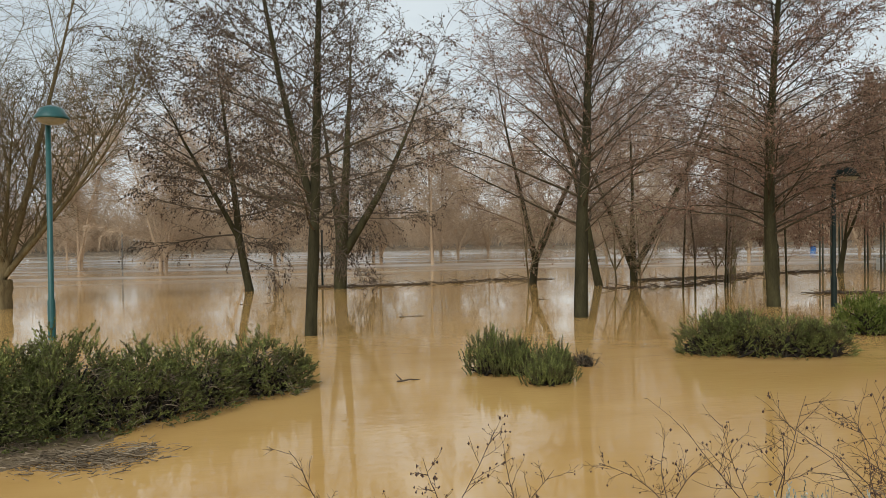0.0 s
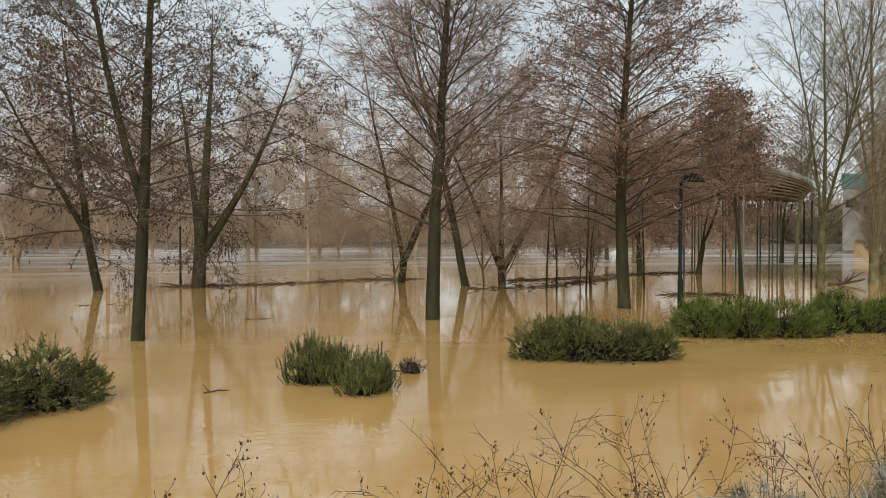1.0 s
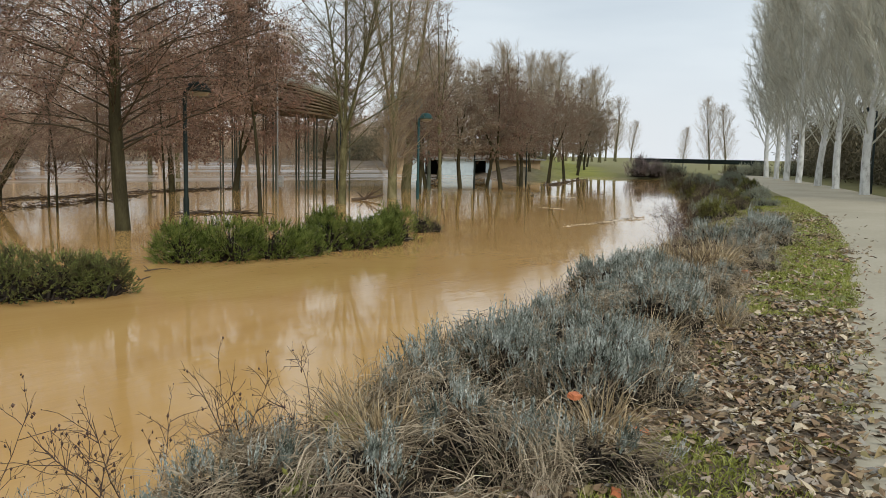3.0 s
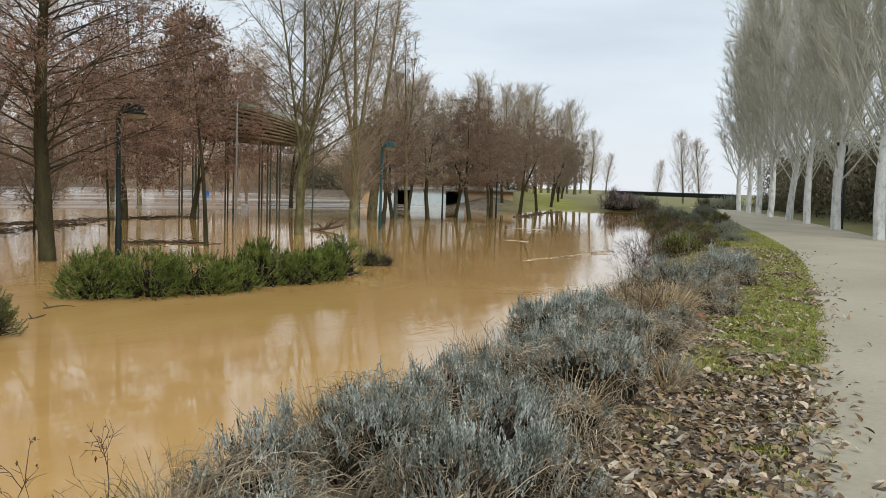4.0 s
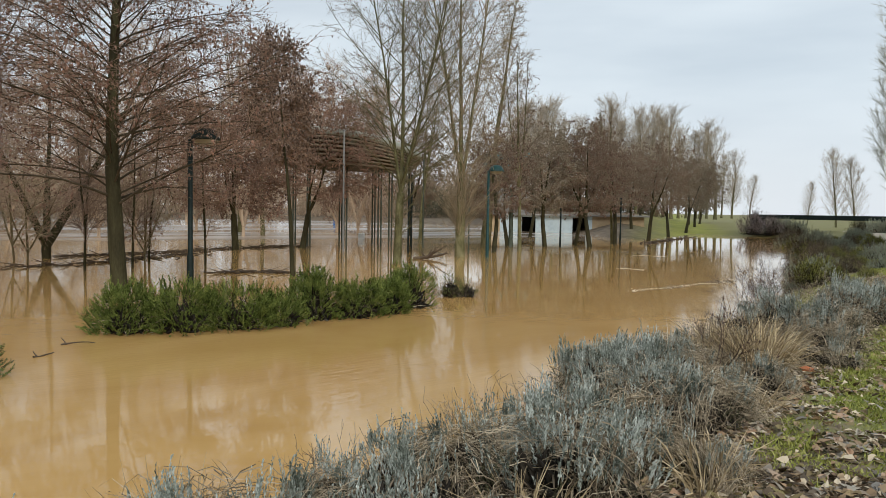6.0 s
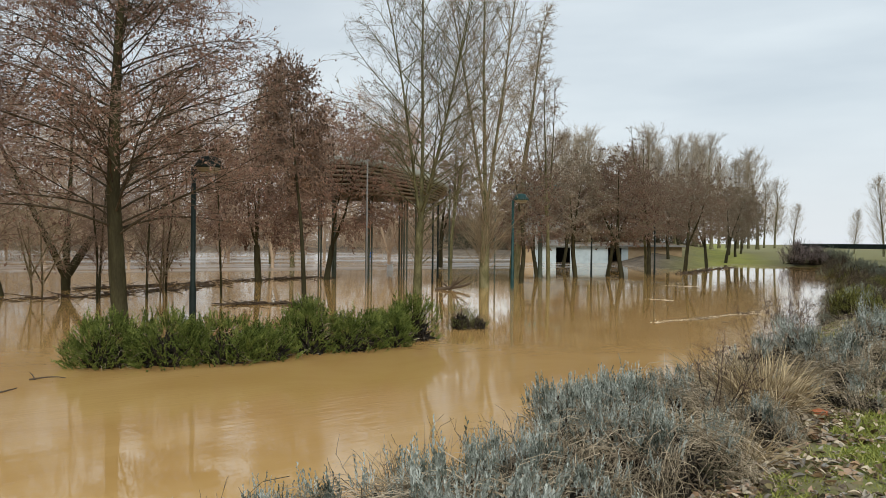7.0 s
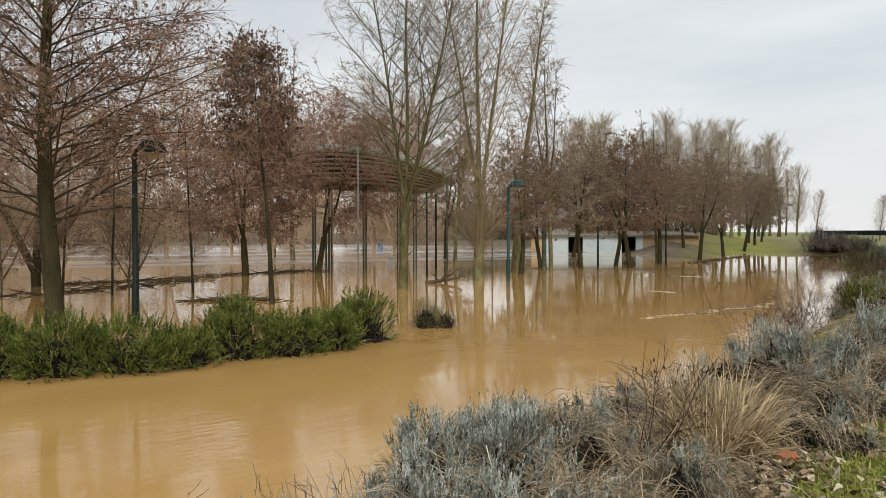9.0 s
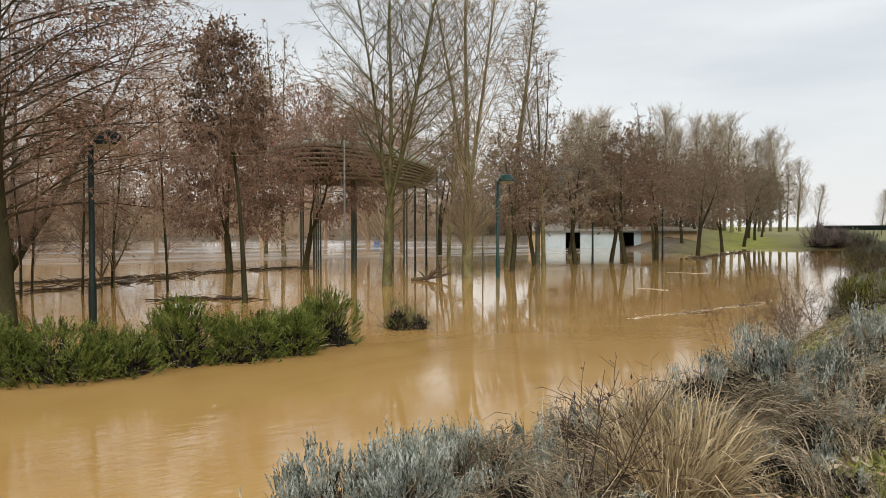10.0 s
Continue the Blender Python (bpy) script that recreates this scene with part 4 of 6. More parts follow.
def twig_heart(rng, mound, count, fill):
    """Twigs fan out from the root to fill a mound, coloured as its shade."""
    x, y, rx, ry, h = mound
    az, el = rng.uniform(0, 2 * np.pi, count), np.arcsin(rng.uniform(0.02, 1.0, count))
    end = np.stack([np.cos(az) * np.cos(el) * rx, np.sin(az) * np.cos(el) * ry, np.sin(el) * h], 1) * fill * rng.uniform(0.6, 1.0, (count, 1))
    root = np.stack([rng.normal(0, 0.25 * rx, count), rng.normal(0, 0.25 * ry, count), np.full(count, -0.05)], 1)
    mid = (root + end) / 2 + rng.normal(0, 0.04, (count, 3)) + np.array([0, 0, 0.03])
    at = np.array([x, y, 0.0])
    return tubes([(np.array([a, b, c]) + at, (0.02, 0.026, 0.008)) for a, b, c in zip(root, mid, end)], 4)


def straw_of(rng, mounds, count, length, width, droop, rise=0.5, spread=1.0):
    """Dry arching stalks that rise from inside the mounds and fall outwards."""
    m = np.array(mounds, float)
    M = m[rng.integers(len(m), size=count)]
    az, q = rng.uniform(0, 2 * np.pi, count), np.sqrt(rng.uniform(0.0, 1.0, count))
    base = np.stack([M[:, 0] + np.cos(az) * q * M[:, 2] * 0.9 * spread, M[:, 1] + np.sin(az) * q * M[:, 3] * 0.9 * spread, np.maximum(0.0, M[:, 4] * (1 - q ** 2) * 0.75)], 1)
    az2 = az + rng.normal(0, 0.8, count)
    way = unit(np.stack([np.cos(az2), np.sin(az2), rise + rng.normal(0, 0.35, count)], 1))
    return ribbons(base, way, length * rng.uniform(0.5, 1.3, count), width * rng.uniform(0.7, 1.3, count), droop * rng.uniform(0.3, 1.4, count), rng)


def hedge(name, label, category, rng, mounds, mat, count, length=0.24, leaf=0.05, width=0.012, leaves=10, at=(0, 0, 0), turn=0, group="", spray=0.5, up=0.8, lowest=0.0, clump=0.0,
          straw=0, straw_length=0.3, straw_mat=None, heart=0.34):
    ob = thing(name, label, category, at, turn, group)
    stems, leaf_mesh = mound_shoots(rng, lumpy(mounds, rng), count, length, leaf, width, leaves, spray, up, lowest, clump)
    tagged(child("foliage", mesh_of("foliage", *leaf_mesh, mat), ob), kind="stuff")
    tagged(child("stem_mass", mesh_of("stem_mass", *stems, mat if mat in (M_ROSEMARY, M_OLIVE, M_LAVENDER, M_HEDGE_GREY) else M_SHADED_WOOD), ob), kind="stuff")
    if straw:
        tagged(child("dry_stalk_mass", mesh_of("dry_stalk_mass", *straw_of(rng, mounds, straw, straw_length, 0.006, 0.7), straw_mat or M_STRAW), ob, "dry brown stalks"), kind="stuff")
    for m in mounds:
        child("inner_wood", mesh_of("inner_wood", *twig_heart(rng, m, 150, 0.45 + heart), M_SHADED_WOOD, True), ob)
    return ob


hedge("rosemary_hedge", "large straggly green and brown hedge, half sunk in flood water", "bush", rng_of(80),
      [(-7.6, -4.3, 1.1, 1.1, 0.98), (-8.3, -3.3, 1.0, 1.0, 1.0), (-8.9, -2.3, 1.05, 0.9, 1.02), (-9.3, -1.5, 0.9, 0.75, 0.8), (-9.9, -0.9, 0.85, 0.7, 0.84), (-10.6, 0.0, 0.75, 0.72, 0.76)], M_OLIVE, 7800, 0.16, 0.048, 0.016, 12,
      spray=1.1, up=0.45, clump=0.1, straw=3200, straw_length=0.3, straw_mat=M_DRYWOOD)
hedge("rosemary_bush", "small upright green bush in flood water", "bush", rng_of(81), [(-11.1, 3.75, 0.5, 0.48, 0.6), (-10.85, 4.15, 0.4, 0.4, 0.52), (-10.1, 4.45, 0.4, 0.36, 0.5), (-9.9, 4.25, 0.4, 0.4, 0.36)], M_OLIVE, 1700, 0.2, 0.042, 0.013, 13, up=1.1, clump=0.2)
hedge("rosemary_bush", "clipped low green bush in flood water", "bush", rng_of(82), [(-11.95, 8.3, 0.62, 0.62, 0.66), (-11.6, 9.0, 0.8, 0.75, 0.7), (-11.3, 9.6, 0.72, 0.68, 0.67), (-11.0, 10.1, 0.52, 0.52, 0.55)], M_OLIVE, 3400, 0.15, 0.045, 0.014, 12, spray=1.0, up=0.5, clump=0.11, straw=300, straw_mat=M_BRAMBLE)
hedge("rosemary_hedge", "long low green hedge in flood water", "bush", rng_of(83), [(-13.5, 13.25, 0.66, 0.66, 0.78), (-13.1, 14.1, 0.8, 0.75, 0.82), (-12.85, 15.0, 0.8, 0.75, 0.76), (-12.65, 15.8, 0.6, 0.55, 0.56)], M_ROSEMARY, 3700, 0.18, 0.045, 0.014, 13, up=0.7, spray=0.9, clump=0.11, straw=350, straw_mat=M_STRAW)
hedge("rosemary_hedge", "bushy low green hedge in flood water", "bush", rng_of(84), [(-13.0, 16.85, 0.75, 0.62, 0.92), (-12.75, 17.7, 0.7, 0.7, 0.68), (-12.95, 18.6, 0.68, 0.65, 0.66), (-13.3, 19.65, 0.62, 0.6, 0.9)], M_ROSEMARY, 3400, 0.17, 0.045, 0.014, 13, up=0.7, spray=0.9, clump=0.11, straw=250, straw_mat=M_STRAW)

# lavender on the bank: grey tufts on top, a thatch of fallen stalks and hollows darkened by colour below
def lavender(label, rng, at, turn, tufts, dry):
    ob = thing("lavender_bush", label, "bush", at, turn, "lavender on the bank")
    mounds = [(rng.normal(0, 0.17), rng.normal(0, 0.17), rng.uniform(0.29, 0.4), rng.uniform(0.29, 0.4), rng.uniform(0.44, 0.6) * (0.85 if dry else 1.0)) for _ in range(3)]
    m = np.array(mounds)

    def over(n, lowest, highest=1.0):
        M = m[rng.integers(len(m), size=n)]
        az, el = rng.uniform(0, 2 * np.pi, n), np.arcsin(rng.uniform(lowest, highest, n))
        d = np.stack([np.cos(az) * np.cos(el), np.sin(az) * np.cos(el), np.sin(el)], 1)
        return np.stack([M[:, 0], M[:, 1], M[:, 0] * 0], 1) + d * np.stack([M[:, 2], M[:, 3], M[:, 4]], 1) * rng.uniform(0.82, 1.06, (n, 1)), d

    # woody stems from the root out to the tufts
    heads, ways = over(tufts, 0.5)
    ends, _ = over(46, 0.05, 0.8)
    lines = []
    for e in np.concatenate([heads, ends]):
        root = np.array([rng.normal(0, 0.1), rng.normal(0, 0.1), -0.05])
        mid = (root + e) / 2 + rng.normal(0, 0.05, 3) + np.array([0, 0, 0.04])
        lines.append((np.array([root, mid, e]), (0.007, 0.0055, 0.0035)))
    tagged(child("stem_mass", mesh_of("stem_mass", *tubes(lines, 4), M_DRYWOOD), ob, "bare tan-brown woody stems"), kind="stuff")

    def shoots(base, way, length, leaves, leaf, width):
        n = len(base)
        L = length * rng.uniform(0.55, 1.3, n)
        b2, w2, l2 = np.repeat(base, leaves, 0), np.repeat(way, leaves, 0), np.repeat(L, leaves)
        s = np.tile(np.linspace(0.1, 1.0, leaves), n)
        out = unit(np.cross(w2, rng.normal(size=w2.shape)))
        lw = unit(w2 * rng.uniform(0.9, 1.5, (len(w2), 1)) + out * 0.42)
        return blades(b2 + w2 * (l2 * s)[:, None], lw, leaf * rng.uniform(0.6, 1.3, len(w2)) * (1.15 - 0.4 * s), width * rng.uniform(0.7, 1.3, len(w2)), 0.4, rng)

    k = 11
    base, way = np.repeat(heads, k, 0) + rng.normal(0, 0.034, (tufts * k, 3)), unit(np.repeat(ways, k, 0) * 0.45 + np.array([0, 0, 0.9]) + rng.normal(0, 0.17, (tufts * k, 3)))
    tagged(child("foliage", mesh_of("foliage", *shoots(base - way * 0.03, way, 0.13, 14, 0.029, 0.0085), M_LAVENDER), ob, "silver-grey leaf tufts"), kind="stuff")
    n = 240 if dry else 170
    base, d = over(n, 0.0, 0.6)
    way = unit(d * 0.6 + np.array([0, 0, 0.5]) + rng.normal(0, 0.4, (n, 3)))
    tagged(child("dull_foliage", mesh_of("dull_foliage", *shoots(base * np.array([0.92, 0.92, 0.9]), way, 0.1, 8, 0.029, 0.006), M_SHADED_DRYLEAF), ob, "dull brown-grey old leaves, darkened with painted shade"), kind="stuff")

    # stalks that rise a little and fall over in swaths
    swaths = 14 if dry else 9
    each = 95 if dry else 70
    base, ways = over(swaths, 0.35, 0.95)
    az = np.arctan2(ways[:, 1], ways[:, 0]) + rng.normal(0, 0.7, swaths)
    comb = np.stack([np.cos(az), np.sin(az), rng.uniform(0.1, 0.7, swaths)], 1)
    n = swaths * each
    base = np.repeat(base, each, 0) * 0.9 + rng.normal(0, 0.075, (n, 3))
    way = unit(np.repeat(comb, each, 0) + rng.normal(0, 0.27, (n, 3)))
    long = rng.uniform(0.16, 0.46, n) if dry else rng.uniform(0.12, 0.32, n)
    tagged(child("dry_stalk_mass", mesh_of("dry_stalk_mass", *ribbons(base - way * 0.1, way, long, rng.uniform(0.003, 0.0062, n), rng.uniform(0.5, 1.3, n), rng), M_STRAW), ob, "swaths of dry tan stalks"), kind="stuff")
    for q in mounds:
        child("inner_wood", mesh_of("inner_wood", *twig_heart(rng, q, 130, 0.8), M_SHADED_WOOD, True), ob)
    return ob


LAV = []
LAV_AT = [(-2.05, 9.3), (-2.5, 8.9), (-1.6, 8.5), (-1.65, 6.5), (-1.35, 7.0), (-2.45, 7.85)]
for i in range(6):
    x, y = LAV_AT[i]
    dry = i >= 3
    LAV.append(lavender("withered lavender bush of brown stalks with few grey shoots" if dry else "silvery grey lavender bush with dry brown flanks, on the bank",
                        rng_of(90 + i), (x, y, float(ground_z(x, y)) - 0.04), i * 100, (9, 13, 6)[i - 3] if dry else (34, 26, 40)[i], dry))
# x, y, size, pattern (0 to 2 grey, 3 to 5 withered)
NEAR = [(-1.0, 7.4, 0.8, 4), (-2.75, 9.0, 1.0, 0), (-2.85, 8.35, 0.95, 1), (-1.7, 9.95, 0.9, 5), (-2.35, 10.1, 1.1, 3), (-2.1, 11.1, 1.15, 1), (-2.9, 11.2, 1.0, 4), (-2.4, 12.3, 0.9, 3), (-3.15, 12.2, 0.9, 2), (-2.9, 12.9, 1.0, 5),
        (-2.5, 13.4, 1.0, 4), (-3.1, 13.4, 1.0, 1), (-4.35, 14.55, 1.05, 0), (-3.95, 14.2, 1.1, 2), (-2.8, 14.9, 0.8, 4), (-3.85, 18.4, 1.0, 4), (-4.4, 19.4, 1.15, 0), (-3.7, 19.1, 1.1, 4), (-4.6, 21.2, 1.0, 1), (-4.1, 20.9, 1.1, 2), (-4.5, 22.2, 1.0, 0), (-4.9, 22.9, 0.9, 2), (-3.35, 17.6, 0.9, 5), (-3.0, 16.7, 0.7, 3), (-4.3, 17.6, 0.8, 5),
        (-5.45, 15.9, 1.0, 2), (-5.0, 15.2, 0.9, 1), (-4.6, 18.6, 1.1, 3), (-4.0, 20.1, 1.3, 1), (-4.9, 20.2, 1.0, 3), (-4.9, 24.0, 1.0, 3), (-0.6, 5.6, 0.8, 5), (-1.7, 5.4, 0.9, 3), (-2.4, 6.1, 0.9, 4), (-2.9, 6.8, 0.8, 5), (-1.9, 7.6, 0.9, 4), (-0.9, 4.4, 0.9, 3), (-1.75, 3.3, 0.8, 5), (-1.35, 3.9, 0.75, 0), (-2.5, 3.6, 0.75, 4), (-2.1, 2.2, 0.95, 0), (-2.2, 2.8, 0.9, 1), (-1.6, 2.4, 0.9, 2), (-2.2, 4.6, 0.9, 5), (-3.0, 5.3, 0.8, 4),
        (-2.9, 14.2, 0.8, 5), (-3.5, 13.4, 0.8, 0), (-3.75, 15.5, 0.9, 5), (-4.4, 15.8, 0.9, 4), (-4.8, 17.0, 0.9, 3), (-3.3, 11.4, 1.1, 3), (-3.1, 10.6, 0.8, 2), (-1.3, 8.9, 0.8, 3), (-3.1, 9.5, 1.15, 4), (-2.0, 8.6, 0.85, 5), (-1.9, 12.0, 0.7, 4)]
r = rng_of(95)
for x, y, s, k in NEAR:
    copy_thing(LAV[k], pose(x, y, float(ground_z(x, y)) - 0.05, 0, 0, r.uniform(0, 360)) @ Matrix.Scale(s, 4))
# coarser shrubs farther along the bank
FAR_LABEL = "grey-green shrub on the river bank beyond the lavender"
far_shrub = hedge("bank_shrub", FAR_LABEL, "bush", rng_of(97), [(0, 0, 0.8, 0.7, 0.85), (0.5, 0.6, 0.6, 0.6, 0.7)], M_HEDGE_GREY, 500, 0.26, 0.09, 0.02, 9, at=(-21, 60.5, 0.4), straw=300, straw_length=0.5, group="shrubs on the bank")
broom = hedge("bank_shrub", "low yellow-green shrub on the river bank", "bush", rng_of(103), [(0, 0, 0.6, 0.55, 0.62), (0.35, 0.5, 0.45, 0.45, 0.5)], M_BROOM, 700, 0.2, 0.06, 0.014, 9, at=(-8.6, 30.2, 0.3), straw=160, straw_length=0.35, group="shrubs on the bank", clump=0.15)
brown = hedge("bank_shrub", "brown twiggy shrub on the river bank", "bush", rng_of(104), [(0, 0, 0.6, 0.6, 0.8), (0.4, -0.4, 0.45, 0.45, 0.6)], M_DRYWOOD, 500, 0.28, 0.06, 0.008, 7, at=(-13.1, 41.8, 0.3), straw=420, straw_length=0.5, straw_mat=M_WILLOW, group="shrubs on the bank", up=1.0, heart=0.25)
SCRUB = [(far_shrub, (-17.5, 50, 0.7), (-16.5, 53, 0.7), (-14.2, 44, 0.75), (-20, 57, 1.0), (-25, 68, 1.3), (-31, 81, 1.5), (-37, 93, 1.7), (-27, 94, 1.8), (-24.5, 98, 1.6), (-9.9, 33.8, 0.8), (-12.0, 39.5, 0.7)),
         (broom, (-10.6, 35.6, 1.1), (-12.4, 41.6, 1.0), (-13.6, 43.0, 1.2), (-16.6, 49.6, 1.3), (-19.3, 56.5, 1.4), (-22.6, 63.0, 1.6), (-28.0, 75.0, 1.8)),
         (brown, (-9.6, 31.8, 0.7), (-11.4, 37.2, 1.1), (-14.8, 46.0, 1.2), (-18.3, 52.8, 1.6), (-21.6, 61.0, 1.8), (-24.8, 66.0, 1.9), (-29.6, 78.0, 2.0), (-34, 88, 2.2), (-31, 97, 1.8), (-12.9, 40.2, 0.8))]
r = rng_of(105)
for i in range(30):
    y = 30 + 42 * (i + r.uniform(0, 1)) / 30
    x = float(edge(y)) - r.uniform(0.9, 3.9)
    SCRUB.append(((far_shrub, broom, brown, brown)[i % 4], (x, y, r.uniform(0.35, 0.75) * (1 + (y - 30) / 60))))
for pattern, *places in SCRUB:
    for x, y, s in places:
        copy_thing(pattern, pose(x, y, float(ground_z(x, y)) - 0.1, 0, 0, 50 * x + 31 * y) @ Matrix.Scale(s, 4))
mauve = hedge("bare_shrub", "bare mauve-twigged shrub at the water's edge", "bush", rng_of(98), [(0, 0, 1.6, 1.6, 2.2), (1.6, 0.8, 1.3, 1.3, 1.7)], M_PINK, 900, 0.7, 0.25, 0.03, 5, at=(-39.5, 91.0, 0.2))


# dark undergrowth behind the white poplars
def undergrowth(name, label, rng, stretch, count, size=1.0):
    u = rng.uniform(0, 1, count)
    a, b = np.array(stretch[0], float), np.array(stretch[1], float)
    xy = a + (b - a) * u[:, None] + rng.normal(0, 1.5, (count, 2))
    top = 4.6 + 1.3 * np.sin(u * 23) + 0.9 * np.sin(u * 61)
    base = np.concatenate([xy, (0.7 + rng.uniform(0, 1, count) ** 0.85 * top)[:, None]], 1)
    way = unit(rng.normal(0, 0.7, base.shape) + np.array([0, 0, 0.8]))
    ob = new(name, mesh_of(name, *blades(base, way, size * rng.uniform(0.3, 0.75, count), size * rng.uniform(0.05, 0.15, count), 0.4, rng), M_HEDGE))
    tagged(ob, label, "undergrowth", kind="stuff")


undergrowth("undergrowth", "dark olive and brown undergrowth behind the white poplars", rng_of(99), ((4.5, 40), (-24, 104)), 60000)
undergrowth("undergrowth", "brown scrub behind the mown lawn", rng_of(100), ((-114, 106), (-80, 135)), 26000, 1.3)
# ---- buildings beyond the flood ----
def box_bm(size, at=(0, 0, 0), bevel=0.0):
    bm = bmesh.new()
    bmesh.ops.create_cube(bm, size=1.0)
    bmesh.ops.scale(bm, vec=size, verts=bm.verts)
    bmesh.ops.translate(bm, vec=at, verts=bm.verts)
    if bevel:
        bmesh.ops.bevel(bm, geom=bm.edges[:], offset=bevel, segments=2, affect="EDGES")
    return bm


CANOPY_AT = (-39.4, 36.9, -0.3)


def canopy():
    """A round roof, arched and lower at one side, over a bowl of brown slats."""
    ob = thing("pavilion", "open pavilion with an arched green roof and brown slatted underside", "pavilion", CANOPY_AT)
    R = 4.65

    def arch(x, y, z):
        fall = 0.35 + 0.65 * np.clip((np.asarray(z) - 5.2) / 1.4, 0, 1)
        return -0.024 * fall * (0.62 * x + 0.78 * y + 2.2) ** 2

    def swept(rings):
        V, F = lathe(rings, 48)
        V[:, 2] += arch(V[:, 0], V[:, 1], V[:, 2])
        return V, F

    child("roof", mesh_of("roof", *swept([(R, 6.62), (R + 0.12, 6.64), (R + 0.12, 6.98), (R - 0.15, 7.04), (R * 0.7, 7.16), (R * 0.3, 7.24), (0, 7.26)]), M_ROOF, True), ob, "pale green-grey roof sheet")
    # The bowl behind the slats carries the shade of their gaps in its colour.
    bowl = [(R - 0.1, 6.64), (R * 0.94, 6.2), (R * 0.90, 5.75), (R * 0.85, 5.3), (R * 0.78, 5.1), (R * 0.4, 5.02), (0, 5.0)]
    child("underside", mesh_of("underside", *swept(bowl), M_SLATGAP_SHADE, True), ob, "brown underside, darkened for the shade between slats")
    for q, z in ((0.995, 6.5), (0.985, 6.26), (0.965, 6.02), (0.945, 5.78), (0.92, 5.54), (0.89, 5.3), (0.85, 5.08)):
        child("slat", mesh_of("slat", *swept([(R * q - 0.04, z + 0.06), (R * q + 0.05, z + 0.05), (R * q + 0.05, z - 0.06), (R * q - 0.04, z - 0.07)]), M_SOFFIT, True), ob)
    for i in range(8):
        a = i * math.pi / 4 + 0.2
        c = np.array([math.cos(a), math.sin(a)]) * 2.9
        top = 5.1 + float(arch(c[0], c[1], 5.1))
        for s in (-0.13, 0.13):
            col = [(np.array([(c[0] + s, c[1], -1.0), (c[0] + s, c[1], top)]), np.array([0.05, 0.05]))]
            child("column", mesh_of("column", *tubes(col, 8), M_GREENPOST, True), ob)


canopy()


def hut():
    ob = thing("flooded_hut", "low flat-roofed pale blue hut flooded up to its openings", "building", (-54.5, 77.7, 0), math.degrees(math.atan2(10.5, 13.2)))
    W = 17.0
    spans = [(-8.5, -7.0, M_OCHRE), (-7.0, -4.6, M_RENDER), (-3.1, 0.9, M_RENDER), (2.3, 3.0, M_RENDER), (3.0, 8.5, M_OCHRE)]
    for a, b, m in spans:
        part("wall", box_bm((b - a, 0.25, 3.0), ((a + b) / 2, 0, 0.3)), m, ob)
    for a, b in ((-4.6, -3.1), (0.9, 2.3)):
        part("lintel", box_bm((b - a, 0.25, 0.15), ((a + b) / 2, 0, 1.72)), M_RENDER, ob)
    part("back_wall", box_bm((W, 0.25, 3.0), (0, 4.0, 0.3)), M_DARK, ob)
    for x in (-8.4, 8.4):
        part("side_wall", box_bm((0.25, 3.8, 3.0), (x, 2.0, 0.3)), M_OCHRE, ob)
    part("roof", box_bm((W + 1.0, 5.2, 0.18), (0, 1.9, 1.9), 0.02), M_CONCRETE, ob)


hut()


def teal_building():
    ob = thing("sports_building", "distant building with teal cladding and white walls", "building", (-77, 93, 0), 40)
    part("wall", box_bm((6.4, 6, 9.2), (0, 4, 4.4)), M_CONCRETE, ob)
    part("cladding", box_bm((6.8, 6.4, 1.9), (0, 4, 9.6), 0.05), M_TEALWALL, ob)
    for i in range(3):
        part("window", box_bm((1.3, 0.2, 1.1), (-2.2 + 2.2 * i, 0.98, 6.6)), M_DARK, ob)


teal_building()


def footbridge():
    ob = thing("footbridge", "dark low footbridge across the river", "bridge", (-35.8, 98.7, 0), math.degrees(math.atan2(-5, 14.8)))
    L = 17.5
    part("deck", box_bm((L, 2.2, 0.16), (0, 0, 2.02), 0.02), M_DARKSTEEL, ob)
    for s in (-1.05, 1.05):
        part("girder", box_bm((L, 0.14, 0.5), (0, s, 2.08), 0.02), M_DARKSTEEL, ob)
    for s in (-L / 2 + 0.3, L / 2 - 0.3):
        part("pier", box_bm((0.3, 2.0, 3.0), (s, 0, 0.4), 0.03), M_DARKSTEEL, ob)


footbridge()


# ---- bank cover ----
def on_bank(rng, count, u0, u1, y0, y1, crowd=0.0):
    """Random places on the bank, thinning out along the path."""
    y = y0 + (y1 - y0) * rng.uniform(0, 1, count) ** (1 + crowd)
    x = edge(y) + rng.uniform(u0, u1, count)
    return np.stack([x, y, ground_z(x, y)], 1)


def straw_mat(count=7500):
    rng = rng_of(110)
    p = on_bank(rng, count, -3.9, -1.35, 3.0, 30, 0.7)
    p[:, 2] += rng.uniform(0.0, 0.22, count)
    way = unit(rng.normal(0, 1, (count, 3)) * np.array([1, 1, 0.35]) + np.array([0, 0, 0.35]))
    ob = new("dry_grass", mesh_of("dry_grass", *ribbons(p, way, rng.uniform(0.15, 0.5, count), rng.uniform(0.004, 0.009, count), rng.uniform(0.1, 0.9, count), rng), M_STRAW))
    tagged(ob, "matted dry tan grass on the bank", "grass", kind="stuff")


